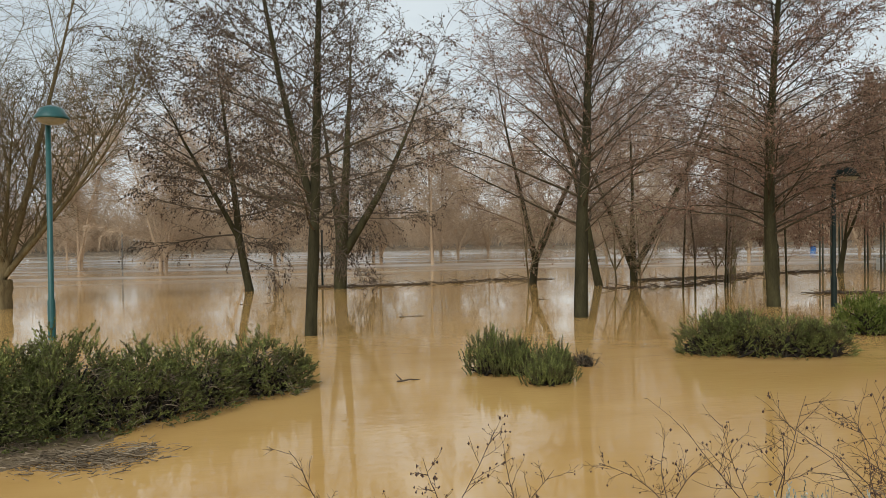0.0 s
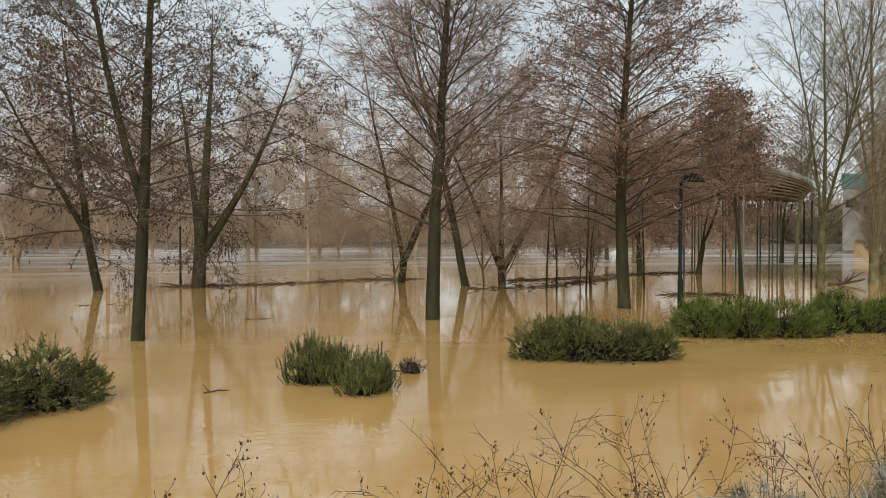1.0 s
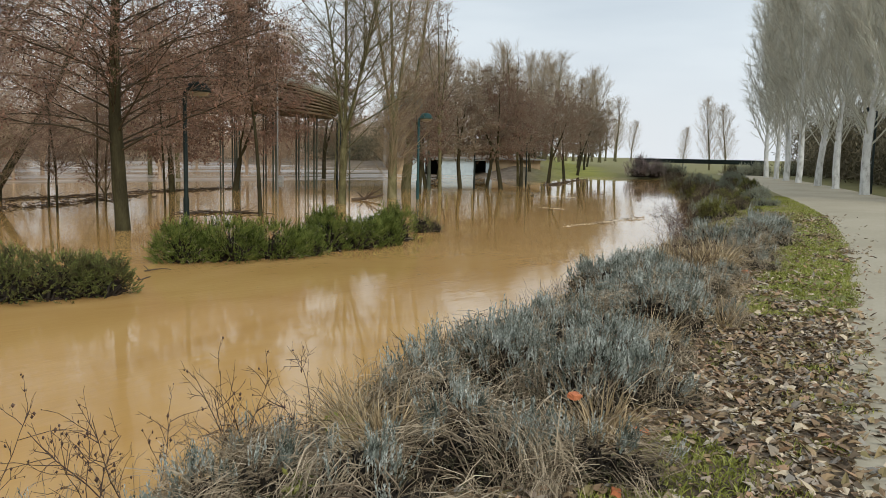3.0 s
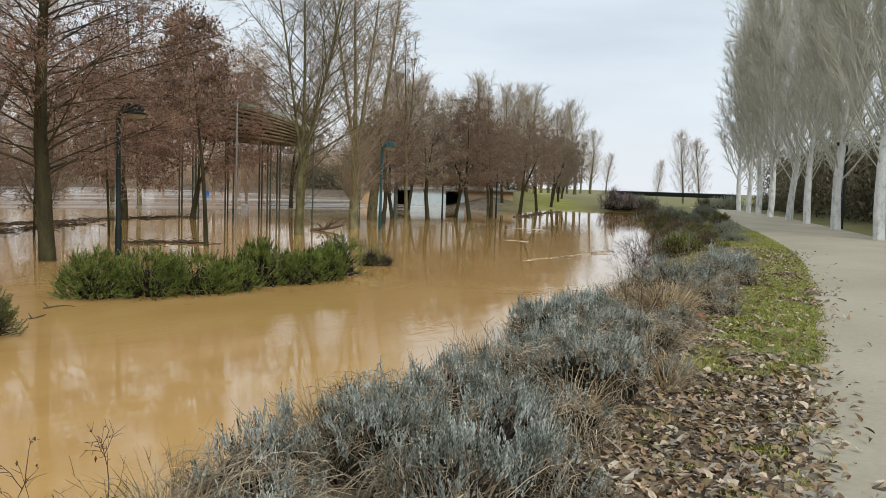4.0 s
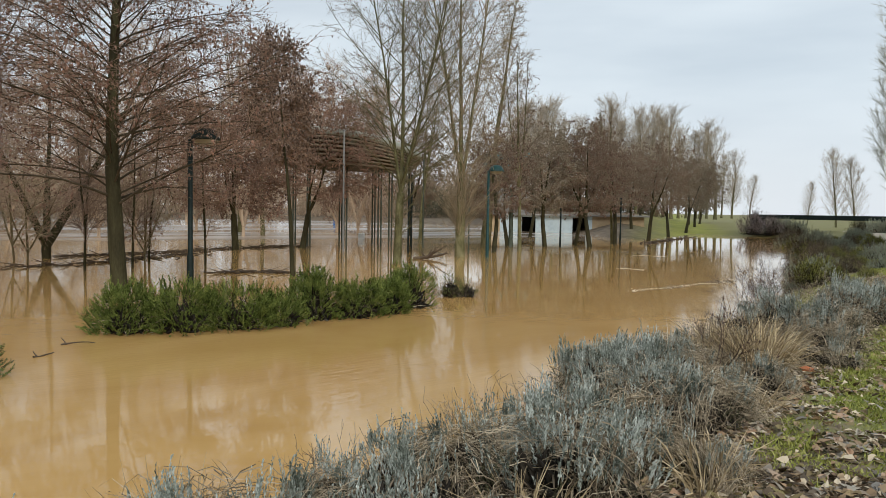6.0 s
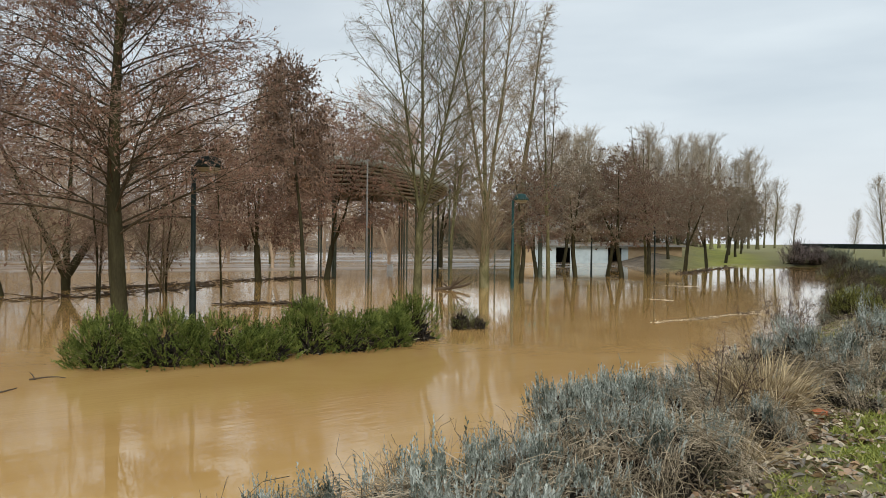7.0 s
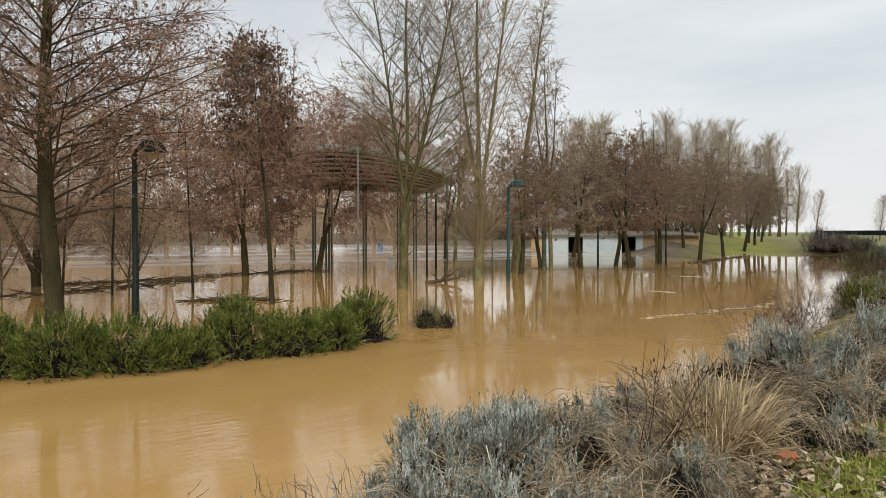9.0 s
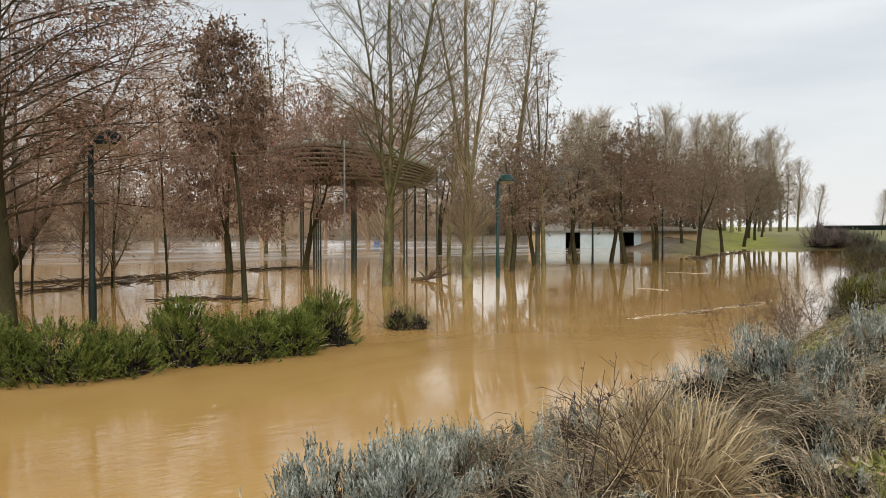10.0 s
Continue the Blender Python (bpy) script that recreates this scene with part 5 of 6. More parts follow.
def leaf_litter(count=62000):
    rng = rng_of(111)
    p = on_bank(rng, count, -2.1, 0.9, 3.5, 32, 0.5)
    keep = rng.uniform(0, 1, count) < np.interp(p[:, 0] - edge(p[:, 1]), [-1.7, -0.4, -0.05, 0.12, 0.4, 0.9], [1.0, 0.9, 0.5, 0.1, 0.025, 0.01])
    green = lump(p[:, 0], p[:, 1], 0.7, 5.0) + 0.5 * lump(p[:, 0], p[:, 1], 2.2, 9.0) + np.interp(p[:, 1], [3, 11.3, 13.9, 20, 60], [-0.4, -0.22, 0.42, 0.55, 0.6])
    keep &= rng.uniform(0, 1, count) < np.where((green > 0.15) & (p[:, 0] - edge(p[:, 1]) > -1.35), 0.22, 1.0)
    p = p[keep]
    n = len(p)
    p[:, 2] += rng.uniform(0.005, 0.03, n) + np.interp(p[:, 0] - edge(p[:, 1]), [-0.1, 0.0, 0.3, 1.2], [0, 0.012, 0.04, 0.065])
    az = rng.uniform(0, 2 * np.pi, n)
    a = np.stack([np.cos(az), np.sin(az), rng.normal(0, 0.38, n)], 1)
    b = np.stack([-np.sin(az), np.cos(az), rng.normal(0, 0.32, n)], 1)
    s = rng.uniform(0.5, 1.5, n)[:, None]
    L, W = s * rng.uniform(0.04, 0.068, n)[:, None], s * rng.uniform(0.03, 0.05, n)[:, None]
    curl = np.array([0, 0, 1.0]) * rng.uniform(-0.01, 0.02, (n, 1))
    V = np.stack([p - a * L * 0.45, p - a * L * 0.2 - b * W * 0.55 + curl, p + a * L * 0.22 - b * W * 0.34 + curl * 1.4, p + a * L * 0.78 + curl * 0.6, p + a * L * 0.22 + b * W * 0.34 + curl * 1.4, p - a * L * 0.2 + b * W * 0.55 + curl], 1)
    F = np.array([(0, 1, 2, 3), (0, 3, 4, 5)])[None] + 6 * np.arange(n)[:, None, None]
    ob = new("leaf_litter", mesh_of("leaf_litter", V.reshape(-1, 3), F.reshape(-1, 4), M_LITTER))
    tagged(ob, "fallen grey and brown poplar leaves on the verge", "leaf litter", kind="stuff")


def verge_grass(count=105000):
    rng = rng_of(112)
    p = on_bank(rng, count, -1.5, 0.04, 5.5, 44, 0.5)
    wide = p[:, 1] > 22
    p[wide, 0] = edge(p[wide, 1]) + rng.uniform(-4.0, 0.04, int(wide.sum()))
    p[:, 2] = ground_z(p[:, 0], p[:, 1])
    u = p[:, 0] - edge(p[:, 1])
    patch = lump(p[:, 0], p[:, 1], 0.7, 5.0) + 0.5 * lump(p[:, 0], p[:, 1], 2.2, 9.0)
    bias = np.interp(p[:, 1], [3, 11.3, 13.9, 20, 60], [-0.4, -0.22, 0.42, 0.55, 0.6]) + np.where(p[:, 1] > 22, 0.1, np.interp(u, [-1.5, -1.2, -0.3, 0.0], [-0.3, 0.0, 0.08, -0.35]))
    fleck = lump(p[:, 0], p[:, 1], 3.3, 21.0)
    p = p[((patch + bias > 0.12) | ((fleck > 0.3) & (u > -1.2) & (rng.uniform(0, 1, len(p)) < 0.6))) & (p[:, 2] > 0.05)]
    n = len(p)
    way = unit(rng.normal(0, 0.5, (n, 3)) + np.array([0, 0, 1.0]))
    ob = new("grass_verge", mesh_of("grass_verge", *ribbons(p, way, rng.uniform(0.02, 0.075, n), rng.uniform(0.005, 0.009, n) * np.interp(p[:, 1], [5, 25, 60], [1, 1.6, 4]), rng.uniform(0.1, 0.7, n), rng), M_GRASS))
    tagged(ob, "patchy yellow-green grass beside the path", "grass", kind="stuff")


straw_mat()
leaf_litter()
verge_grass()


def grass_tuft(at, radius, height, count, label, seed, width=0.010):
    rng = rng_of(seed)
    ob = thing("grass_tuft", label, "grass", at, 0, "dry grass tufts")
    az, q = rng.uniform(0, 2 * np.pi, count), np.sqrt(rng.uniform(0, 1, count))
    base = np.stack([np.cos(az) * q * radius * 0.5, np.sin(az) * q * radius * 0.5, np.zeros(count)], 1)
    way = unit(np.stack([np.cos(az) * q * radius / height * 0.9, np.sin(az) * q * radius / height * 0.9, np.ones(count)], 1) + rng.normal(0, 0.22, (count, 3)))
    tagged(child("blade_mass", mesh_of("blade_mass", *ribbons(base, way, height * rng.uniform(0.5, 1.15, count), np.full(count, width), rng.uniform(0.1, 0.9, count), rng), M_TUFT), ob), kind="stuff")
    n = count // 2
    az = rng.uniform(0, 2 * np.pi, n)
    way = unit(np.stack([np.cos(az), np.sin(az), rng.uniform(0.2, 0.9, n)], 1))
    base = np.stack([np.cos(az) * radius * 0.35, np.sin(az) * radius * 0.35, np.zeros(n)], 1)
    tagged(child("dead_leaf_mass", mesh_of("dead_leaf_mass", *ribbons(base, way, height * rng.uniform(0.3, 0.6, n), np.full(n, width), rng.uniform(0.5, 1.2, n), rng), M_DRYWOOD), ob, "fallen brown leaves at the foot"), kind="stuff")
    return ob


TUFTS = [(-1.82, 11.95, 0.28, 0.42, 160), (-3.4, 15.95, 0.5, 0.68, 620), (-3.75, 16.7, 0.36, 0.6, 420), (-3.45, 14.5, 0.5, 0.4, 500), (-2.2, 7.1, 0.4, 0.5, 300), (-2.9, 7.6, 0.35, 0.55, 260), (-3.4, 9.4, 0.35, 0.6, 240),
         (-4.7, 17.4, 0.4, 0.6, 300), (-1.2, 8.0, 0.35, 0.4, 260), (-2.0, 10.5, 0.4, 0.45, 300), (-4.0, 12.2, 0.3, 0.55, 160), (-2.6, 14.1, 0.35, 0.35, 240)]
for i, (x, y, rad, h, n) in enumerate(TUFTS):
    grass_tuft((x, y, float(ground_z(x, y)) - 0.02), rad, h, n, "large clump of tan dry grass on the bank" if rad > 0.6 else "tuft of tan dry grass on the bank", 120 + i)


def dead_stool(at, turn, seed):
    """A collapsed lavender stool: pale bare stems that fall outwards from one root."""
    rng = rng_of(seed)
    ob = thing("dead_stool", "pale bare stems of a collapsed lavender", "plant", at, turn, "collapsed lavender")
    lines = []
    for _ in range(34):
        az = rng.normal(0, 0.9)
        main = path_of(rng, (rng.normal(0, 0.03), rng.normal(0, 0.03), -0.05), (math.cos(az), math.sin(az), rng.uniform(0.5, 1.3)), rng.uniform(0.2, 0.42), 6, 0.22, -1.8)
        lines.append((main, np.linspace(0.0042, 0.002, 7)))
        q, d = along(main, rng.uniform(0.4, 0.8))
        lines.append((path_of(rng, q, sideways(rng, d, 30), 0.14, 6, 0.12, -0.8), np.linspace(0.004, 0.002, 7)))
    tagged(child("stem_mass", mesh_of("stem_mass", *tubes(lines, 5), M_DRYWOOD, True), ob), kind="stuff")


STOOLS = [(-1.3, 6.05, 250), (-2.4, 11.6, 300), (-1.75, 7.3, 200), (-2.7, 13.0, 280), (-2.2, 10.55, 330), (-2.0, 9.75, 260), (-3.1, 12.6, 240)]
for i, (x, y, turn) in enumerate(STOOLS):
    dead_stool((x, y, float(ground_z(x, y)) + 0.28), turn, 300 + i)


def reeds():
    """Fine dry stalks at the water's edge."""
    rng, lines = rng_of(140), []
    for _ in range(900):
        y = rng.uniform(2.5, 26)
        x = float(edge(y)) - rng.uniform(3.1, 4.35)
        b = np.array([x, y, float(ground_z(x, y)) - 0.03])
        w = unit(np.array([rng.normal(-0.15, 0.3), rng.normal(0, 0.3), 1.0]))
        L = rng.uniform(0.2, 0.55)
        lines.append((path_of(rng, b, w, L, 3, 0.1, -0.1), (0.003, 0.0025, 0.002, 0.001)))
        for _k in range(2):
            q, d = along(lines[-1][0], rng.uniform(0.4, 0.95))
            lines.append((path_of(rng, q, sideways(rng, d, 35), L * 0.25, 3, 0.1, 0), (0.002, 0.0018, 0.0015, 0.001)))
    tagged(new("dry_stalks", mesh_of("dry_stalks", *tubes(lines, 3), M_DRYWOOD)), "fine dry stalks at the water's edge", "reeds", kind="stuff")


reeds()


# ---- weeds and brambles in front of the water ----
def bramble(at, height, stems, label, seed, spread=0.7, seeds=60, arch=-0.35, tilt=(0.0, 0.0)):
    rng = rng_of(seed)
    ob = thing("bramble", label, "bramble", at, 0, "brambles on the bank")
    heads = []
    for s in range(stems):
        az = rng.uniform(0, 2 * math.pi)
        way = unit(np.array([math.cos(az) * spread + tilt[0], math.sin(az) * spread + tilt[1], 1.0]))
        L = height * rng.uniform(0.75, 1.25)
        main = path_of(rng, (rng.normal(0, 0.04), rng.normal(0, 0.04), -0.05), way, L, 8, 0.09, arch)
        lines = [(main, np.linspace(0.0052, 0.002, 9))]
        for j in range(9):
            q, d = along(main, rng.uniform(0.25, 0.98))
            side = path_of(rng, q, sideways(rng, d, rng.uniform(30, 65)), L * rng.uniform(0.12, 0.42), 4, 0.14, 0.1)
            lines.append((side, np.linspace(0.0026, 0.0012, 5)))
            for _k in range(4):
                q2, d2 = along(side, rng.uniform(0.2, 1.0))
                tip = path_of(rng, q2, sideways(rng, d2, 45), L * rng.uniform(0.03, 0.12), 2, 0.15, 0)
                lines.append((tip, (0.0015, 0.0013, 0.0008)))
                heads.append(tip[-1])
        child("stem", mesh_of("stem", *tubes(lines, 4), M_BRAMBLE, True), ob)
    if seeds and heads:
        pick = np.array(heads)[rng.integers(len(heads), size=seeds)] + rng.normal(0, 0.008, (seeds, 3))
        tagged(child("seed_mass", mesh_of("seed_mass", *beads(pick, 0.004, 0.012, rng), M_SEED), ob, "dry seed heads"), kind="stuff")
    return ob


BRAMBLES = [(-3.97, 3.75, 1.05, 4, 0.9, 80, -0.25), (-4.2, 3.1, 0.95, 3, 1.0, 70, -0.3), (-3.66, 4.7, 1.0, 3, 0.8, 60, -0.2), (-3.3, 6.8, 0.85, 5, 0.35, 20, 0.0), (-3.3, 4.7, 1.0, 4, 0.8, 60, -0.3),
            (-3.62, 5.1, 0.9, 3, 0.9, 60, -0.3), (-4.3, 1.8, 0.85, 2, 0.4, 30, -0.3), (-4.6, 1.25, 0.75, 2, 0.5, 90, -0.3), (-4.75, 0.45, 0.7, 1, 0.3, 0, -0.2), (-3.2, 7.3, 0.7, 3, 0.5, 20, -0.1),
            (-2.9, 5.9, 0.7, 3, 0.7, 40, -0.2), (-3.7, 6.0, 0.7, 3, 0.8, 40, -0.3), (-3.6, 15.4, 0.95, 6, 0.45, 40, 0.0), (-4.7, 0.9, 0.45, 1, 0.3, 10, 0), (-3.5, 9.0, 0.6, 3, 0.6, 20, -0.2), (-7.5, 24.5, 1.15, 11, 0.55, 30, 0.0),
            (-8.5, 27.0, 1.15, 11, 0.55, 30, 0.0), (-6.7, 22.0, 0.95, 7, 0.5, 20, 0.0), (-9.4, 29.6, 1.1, 10, 0.55, 30, 0.0), (-7.9, 25.8, 0.9, 9, 0.6, 20, 0.0), (-14.5, 21.8, 0.5, 4, 0.8, 20, 0.1)]
for i, (x, y, h, n, sp, sd, ar) in enumerate(BRAMBLES):
    z = max(-0.05, float(ground_z(x, y)))
    bramble((x, y, z), h, n, "stiff dry reddish weed stalk at the water's edge" if sp < 0.5 else "bare arching bramble with dry seed heads on the bank", 150 + i, sp, sd, ar)


def green_sprig(at, seed):
    rng = rng_of(seed)
    ob = thing("green_sprig", "small bright green leafy sprig on the bank", "plant", at)
    n = 40
    base = rng.normal(0, 0.05, (n, 3)) * np.array([1, 1, 0.9]) + np.array([0, 0, 0.12])
    way = unit(rng.normal(0, 0.8, (n, 3)) + np.array([0, 0, 0.5]))
    tagged(child("leaf_mass", mesh_of("leaf_mass", *blades(base, way, rng.uniform(0.04, 0.08, n), rng.uniform(0.02, 0.035, n), 0.4, rng), M_GRASS), ob), kind="stuff")
    stem = [(np.array([(0, 0, -0.05), (0.01, 0, 0.1), (0.0, 0.02, 0.2)]), np.array([0.004, 0.003, 0.002]))]
    child("stem", mesh_of("stem", *tubes(stem, 4), M_GRASS), ob)


for i, (x, y) in enumerate(((-3.55, 4.35), (-2.75, 7.25), (-3.75, 3.9), (-2.0, 6.2))):
    green_sprig((x, y, float(ground_z(x, y))), 180 + i)


# ---- drift and flotsam ----
def stick(rng, at, length, r, rise=0.0):
    w = unit(np.array([rng.normal(), rng.normal(), rise]))
    return path_of(rng, at, w, length, 4, 0.12, 0.0), np.linspace(r, r * 0.4, 5)


def drift_line(name, label, points, count, seed, spread=0.35, length=0.9, r=0.018, mat=None):
    """A raft of floating sticks along a line."""
    rng, lines = rng_of(seed), []
    pts = [np.array((*p, 0.0)) for p in points]
    for _ in range(count):
        q, d = along(pts, rng.uniform(0, 1))
        q = q + rng.normal(0, spread, 3) * np.array([1, 1, 0]) + np.array([0, 0, rng.uniform(-0.01, 0.06)])
        w = unit(d * rng.choice((-1, 1)) + rng.normal(0, 0.4, 3) * np.array([1, 1, 0.12]))
        L = length * rng.uniform(0.4, 1.4)
        lines.append((path_of(rng, q, w, L, 3, 0.1, 0.0), np.linspace(r, r * 0.4, 4) * rng.uniform(0.5, 1.6)))
    ob = new(name, mesh_of(name, *tubes(lines, 4), mat or M_DRIFT, True))
    tagged(ob, label, "debris", kind="stuff")


drift_line("drift_line", "dark line of sticks floating on the flood", [(-36.3, 3.0), (-36.3, 6.0), (-37.0, 9.5), (-38.4, 12.5), (-38.2, 15.0)], 200, 200, 0.2)
drift_line("drift_line", "dark line of sticks floating on the flood", [(-35.0, 19.5), (-35.6, 22.0), (-36.5, 25.0), (-38.5, 29.5), (-39.0, 34.0)], 220, 201, 0.4)
drift_line("drift_line", "thin raft of sticks floating among saplings", [(-29.5, 15.0), (-30.5, 18.5), (-32.6, 22.0), (-35.0, 25.5)], 120, 202, 0.4)
drift_line("drift_line", "raft of pale and dark sticks behind the hedge", [(-24.2, 20.6), (-23.7, 21.8), (-23.0, 22.6)], 90, 203, 0.2, 0.6)
drift_line("drift_line", "muddy raft of straw and sticks beside the hedge", [(-8.3, -3.2), (-7.5, -2.5), (-7.1, -1.9), (-7.3, -1.35)], 1500, 204, 0.24, 0.13, 0.006, M_DRYWOOD)
# Pale sticks added to stand for the white ripple where the current breaks.
drift_line("drift_line", "thin line of pale sticks in place of a white ripple", [(-12.2, 28.6), (-12.35, 30.5), (-12.5, 33.5)], 70, 206, 0.06, 0.3, 0.01, M_STRAW)


def foam_streak(a, b, seed):
    """Flecks of froth strung out along a ripple from a to b, each a low blister on the water."""
    rng = rng_of(seed)
    a, b = np.array((*a, 0.0)), np.array((*b, 0.0))
    d, far = unit(b - a), float(np.linalg.norm(b - a))
    side, n = np.array([-d[1], d[0], 0]), int(14 + 34 * far)
    t = rng.uniform(0, 1, n)
    mid = a + d * (far * t)[:, None] + side * (0.12 * np.sin(5 * t) + rng.normal(0, 0.09, n))[:, None]
    half, wide = rng.uniform(0.02, 0.08, n)[:, None], rng.uniform(0.008, 0.022, n)[:, None]
    up = np.array([0, 0, 1.0])
    V = np.stack([mid - d * half, mid - side * wide, mid + d * half, mid + side * wide, mid + up * 0.012, mid - up * 0.01], 1)
    F = np.array([(0, 1, 4), (1, 2, 4), (2, 3, 4), (3, 0, 4), (1, 0, 5), (2, 1, 5), (3, 2, 5), (0, 3, 5)])[None] + 6 * np.arange(n)[:, None, None]
    tagged(new("foam_streak", mesh_of("foam_streak", V.reshape(-1, 3), F.reshape(-1, 3), M_FOAM, True)), "thin streak of pale foam on the current", "foam", kind="stuff")


FOAM = [((-12.4, 27.2), (-12.5, 29.6)), ((-12.4, 29.7), (-12.5, 32.8)), ((-18.2, 34.9), (-17.0, 35.1)), ((-23.6, 44.2), (-21.9, 44.8))]
for seed, (a, b) in enumerate(FOAM):
    foam_streak(a, b, 400 + seed)
drift_line("drift_line", "sticks caught at the lawn's edge", [(-32.0, 58.5), (-35.5, 67.0), (-39.5, 78.0)], 160, 205, 0.35, 0.8, 0.03)


M_MUD = material("wet_mud", [(0.07, 0.048, 0.026), (0.16, 0.115, 0.065), (0.25, 0.19, 0.115)], 3.0, fine=10, bump=0.7, rough=0.5)


def mud_bank():
    """A low bar of silt that barely clears the water."""
    V, F = lathe([(1.0, -0.08), (0.85, 0.012), (0.5, 0.035), (0.0, 0.045)], 28)
    V = V * np.array([0.55, 1.35, 1.0])
    V[:, :2] += 0.12 * np.stack([lump(V[:, 0] * 2, V[:, 1] * 2, 1.7, 1.0), lump(V[:, 0] * 2, V[:, 1] * 2, 1.7, 2.0)], 1)
    ob = new("mud_bank", mesh_of("mud_bank", V, F, M_MUD, True))
    ob.matrix_basis = pose(-7.65, -2.55, 0, 0, 0, 42)
    tagged(ob, "low bar of wet mud beside the hedge", "mud", kind="structure")


mud_bank()


def driftwood():
    rng = rng_of(210)
    ob = thing("driftwood", "dark forked branch stranded in the flood", "driftwood", (-26.3, 32.1, 0), 55)
    child("log", mesh_of("log", *tubes([(path_of(rng, (-0.75, 0, 0.02), (1, 0.05, 0.05), 1.6, 6, 0.08, 0.0), np.linspace(0.09, 0.04, 7))], 8), M_DRIFT, True), ob)
    for a, L in (((0.55, 0.1, 0.75), 1.0), ((-0.5, 0.2, 0.35), 0.5), ((0.4, -0.3, 0.3), 0.7), ((0.2, 0.1, 0.9), 0.45)):
        child("branch", mesh_of("branch", *tubes([(path_of(rng, (-0.1, 0, 0.05), a, L, 4, 0.12, 0.1), np.linspace(0.06, 0.02, 5))], 7), M_DRIFT, True), ob)


driftwood()


def float_stick(at, length, turn, seed):
    rng = rng_of(seed)
    ob = thing("floating_stick", "dark wet stick floating on the flood", "driftwood", at, turn, "floating sticks")
    child("stick", mesh_of("stick", *tubes([(path_of(rng, (-length / 2, 0, 0.0), (1, 0, 0.03), length, 5, 0.1, 0), np.linspace(0.016, 0.007, 6))], 6), M_DRIFT, True), ob)
    child("knot", mesh_of("knot", *tubes([(path_of(rng, (-length / 3, 0, 0.0), (-0.4, 0.3, 0.5), min(0.16, length * 0.3), 3, 0.1, 0), np.linspace(0.012, 0.005, 4))], 6), M_DRIFT, True), ob)


for i, (x, y, L, t) in enumerate(((-10.75, 2.35, 0.55, 100), (-25.5, 10.7, 1.3, 80), (-12.6, 12.1, 0.5, 60), (-21.0, 4.5, 0.8, 95), (-27.5, 0.5, 1.6, 100), (-11.4, 5.6, 0.7, 75), (-11.9, 11.4, 0.35, 100))):
    float_stick((x, y, 0.01), L, t, 220 + i)
hedge("dead_shrub", "fuzzy dead brown shrub standing in the flood beside the hedge", "bush", rng_of(236), [(-14.35, 21.95, 0.36, 0.34, 0.62), (-14.15, 22.3, 0.3, 0.25, 0.4)], M_OLIVE, 260, 0.14, 0.04, 0.01, 8, spray=0.9, up=0.8, straw=260, straw_length=0.3, straw_mat=M_DRYWOOD)
hedge("dead_weed_clump", "small dead brown weed clump in the flood", "bush", rng_of(235), [(-11.3, 5.5, 0.24, 0.2, 0.24)], M_DRYWOOD, 70, 0.16, 0.03, 0.008, 6, straw=80, straw_length=0.25, straw_mat=M_DRYWOOD)


# ---- small man-made things ----
def clay_bit(at, turn, size, seed):
    """A broken lump of orange clay with rough faces."""
    rng = rng_of(seed)
    bm = bmesh.new()
    bmesh.ops.create_cube(bm, size=1.0)
    bmesh.ops.subdivide_edges(bm, edges=bm.edges[:], cuts=2, use_grid_fill=True)
    for v in bm.verts:
        v.co = Vector((v.co.x * size, v.co.y * size * 0.7, v.co.z * size * 0.45)) * (1 + rng.normal(0, 0.07))
    me = bpy.data.meshes.new("clay_fragment")
    bm.to_mesh(me)
    bm.free()
    me.materials.append(M_BRICK)
    ob = new("clay_fragment", me)
    ob.matrix_basis = pose(*at, 12, 8, turn)
    tagged(ob, "broken orange clay brick fragment in the leaf litter", "brick", "clay fragments on the verge")


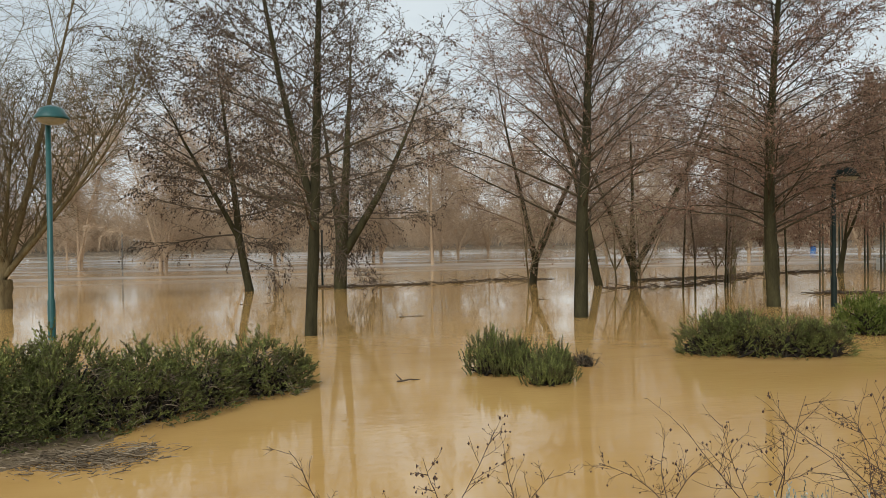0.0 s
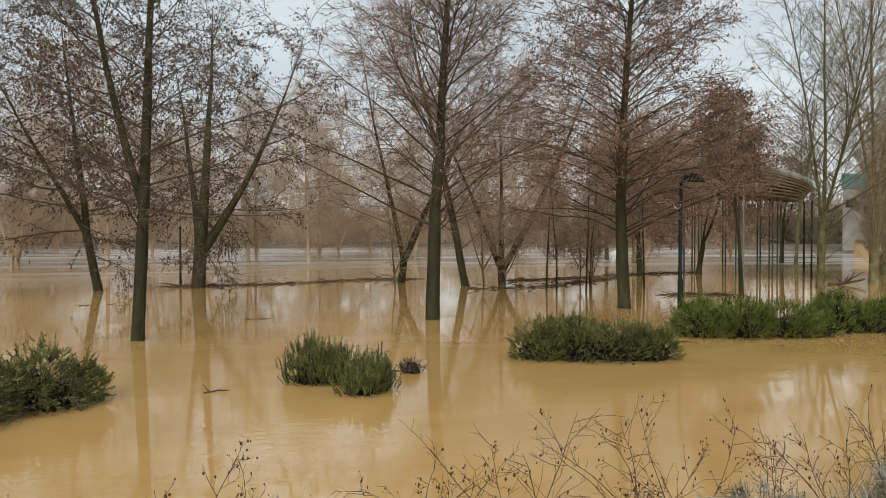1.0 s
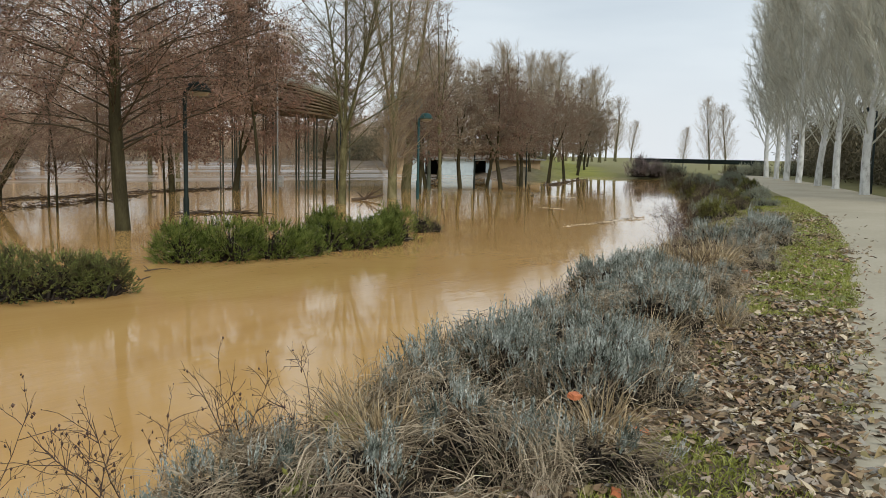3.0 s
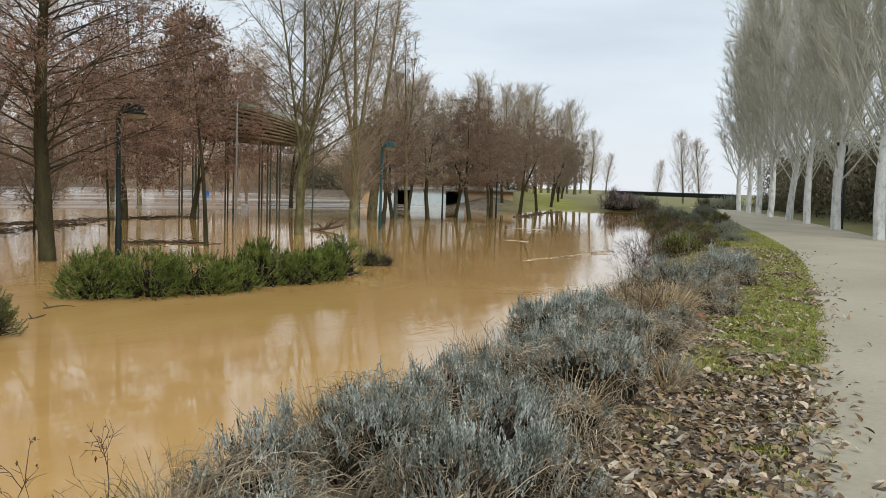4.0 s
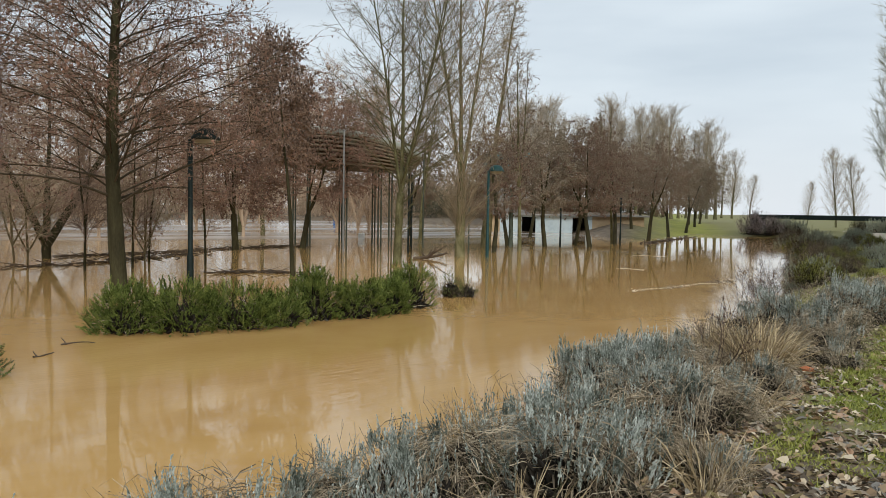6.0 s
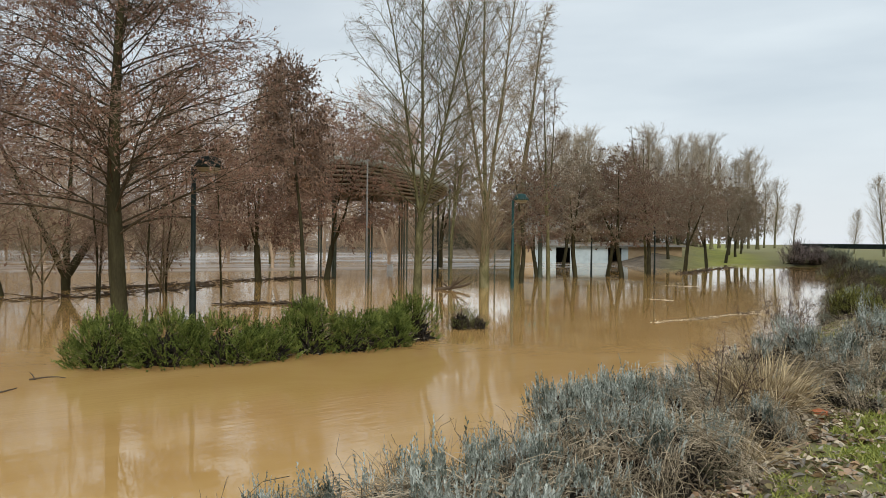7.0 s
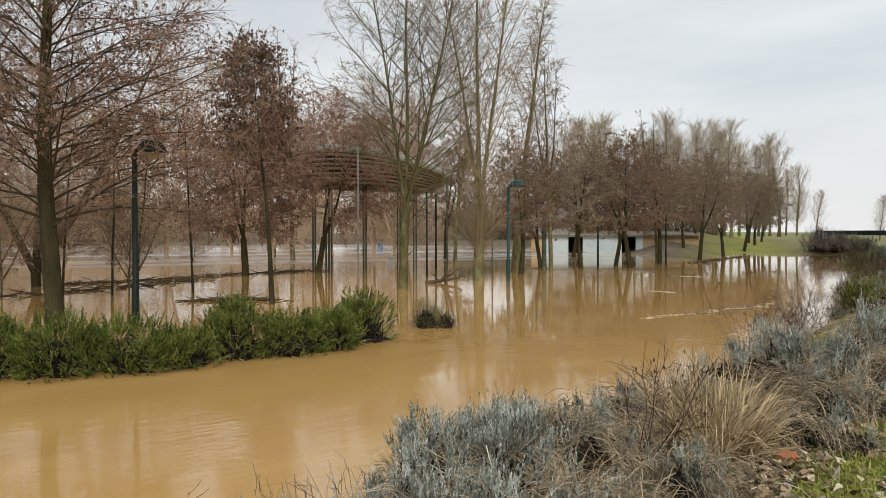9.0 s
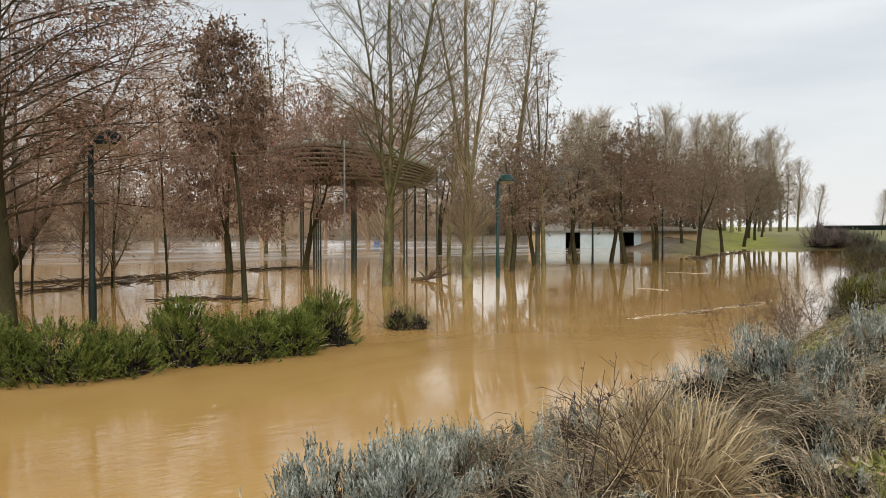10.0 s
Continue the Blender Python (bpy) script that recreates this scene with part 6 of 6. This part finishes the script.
for i, (x, y, s) in enumerate(((-2.95, 16.1, 0.13), (-1.0, 8.15, 0.09), (-1.15, 7.55, 0.07), (-0.7, 7.2, 0.07), (-0.55, 6.9, 0.08))):
    clay_bit((x, y, float(ground_z(x, y)) + 0.03 + (0.35 if i == 2 else 0)), 40 * i, s, 240 + i)


def mast(at, height, r, mat, label):
    ob = thing("mast", label, "post", at, 0, "masts in the flood")
    child("pole", mesh_of("pole", *lathe([(r * 1.3, -0.8), (r, 0.6), (r * 0.8, height), (0, height + 0.02)], 10), mat, True), ob)
    child("cap", mesh_of("cap", *lathe([(r * 1.3, height), (r * 1.4, height + 0.06), (0, height + 0.1)], 10), mat, True), ob)


# The thick green post stands in for a tree trunk with a lit side.
for x, y, h, r_, m in ((-33.5, 32.6, 6.2, 0.05, M_CONCRETE), (-34.0, 38.6, 5.0, 0.05, M_GREENPOST), (-36.8, 3.5, 2.6, 0.05, M_DARKSTEEL), (-71.9, -10.0, 3.2, 0.07, M_CONCRETE), (-31.0, 34.9, 4.0, 0.05, M_DARKSTEEL), (-35.7, 39.2, 4.2, 0.06, M_DARKSTEEL),
                       (-33.7, 45.8, 3.6, 0.14, M_GREENPOST), (-31.8, 48.4, 3.4, 0.06, M_DARKSTEEL), (-32.6, 56.2, 3.2, 0.06, M_DARKSTEEL), (-29.5, 37.8, 4.0, 0.04, M_GREENPOST)):
    mast((x, y, 0), h, r_, m, "slim pale mast standing in the flood" if m is M_CONCRETE else "slim green post standing in the flood")


def bin_box(at, size, mat, name, label):
    ob = thing(name, label, "container", at, 30)
    part("body", box_bm((size, size * 0.8, size * 1.1), (0, 0, size * 0.4), size * 0.06), mat, ob)
    part("lid", box_bm((size * 1.08, size * 0.88, size * 0.12), (0, 0, size * 1.0), size * 0.04), mat, ob)


M_WHITEBOX = material("white_plastic", [(0.55, 0.55, 0.53), (0.68, 0.68, 0.66), (0.74, 0.74, 0.72)], 2, rough=0.5, bump=0.02)
M_BLUE = material("blue_plastic", [(0.02, 0.08, 0.25), (0.035, 0.13, 0.36), (0.05, 0.17, 0.42)], 2, rough=0.5, bump=0.02)
bin_box((-46.6, 43.9, 0), 0.4, M_WHITEBOX, "white_box", "white box fixed above the flood water")
bin_box((-88, 71.5, 0), 0.6, M_BLUE, "blue_container", "blue plastic container standing in the flood")
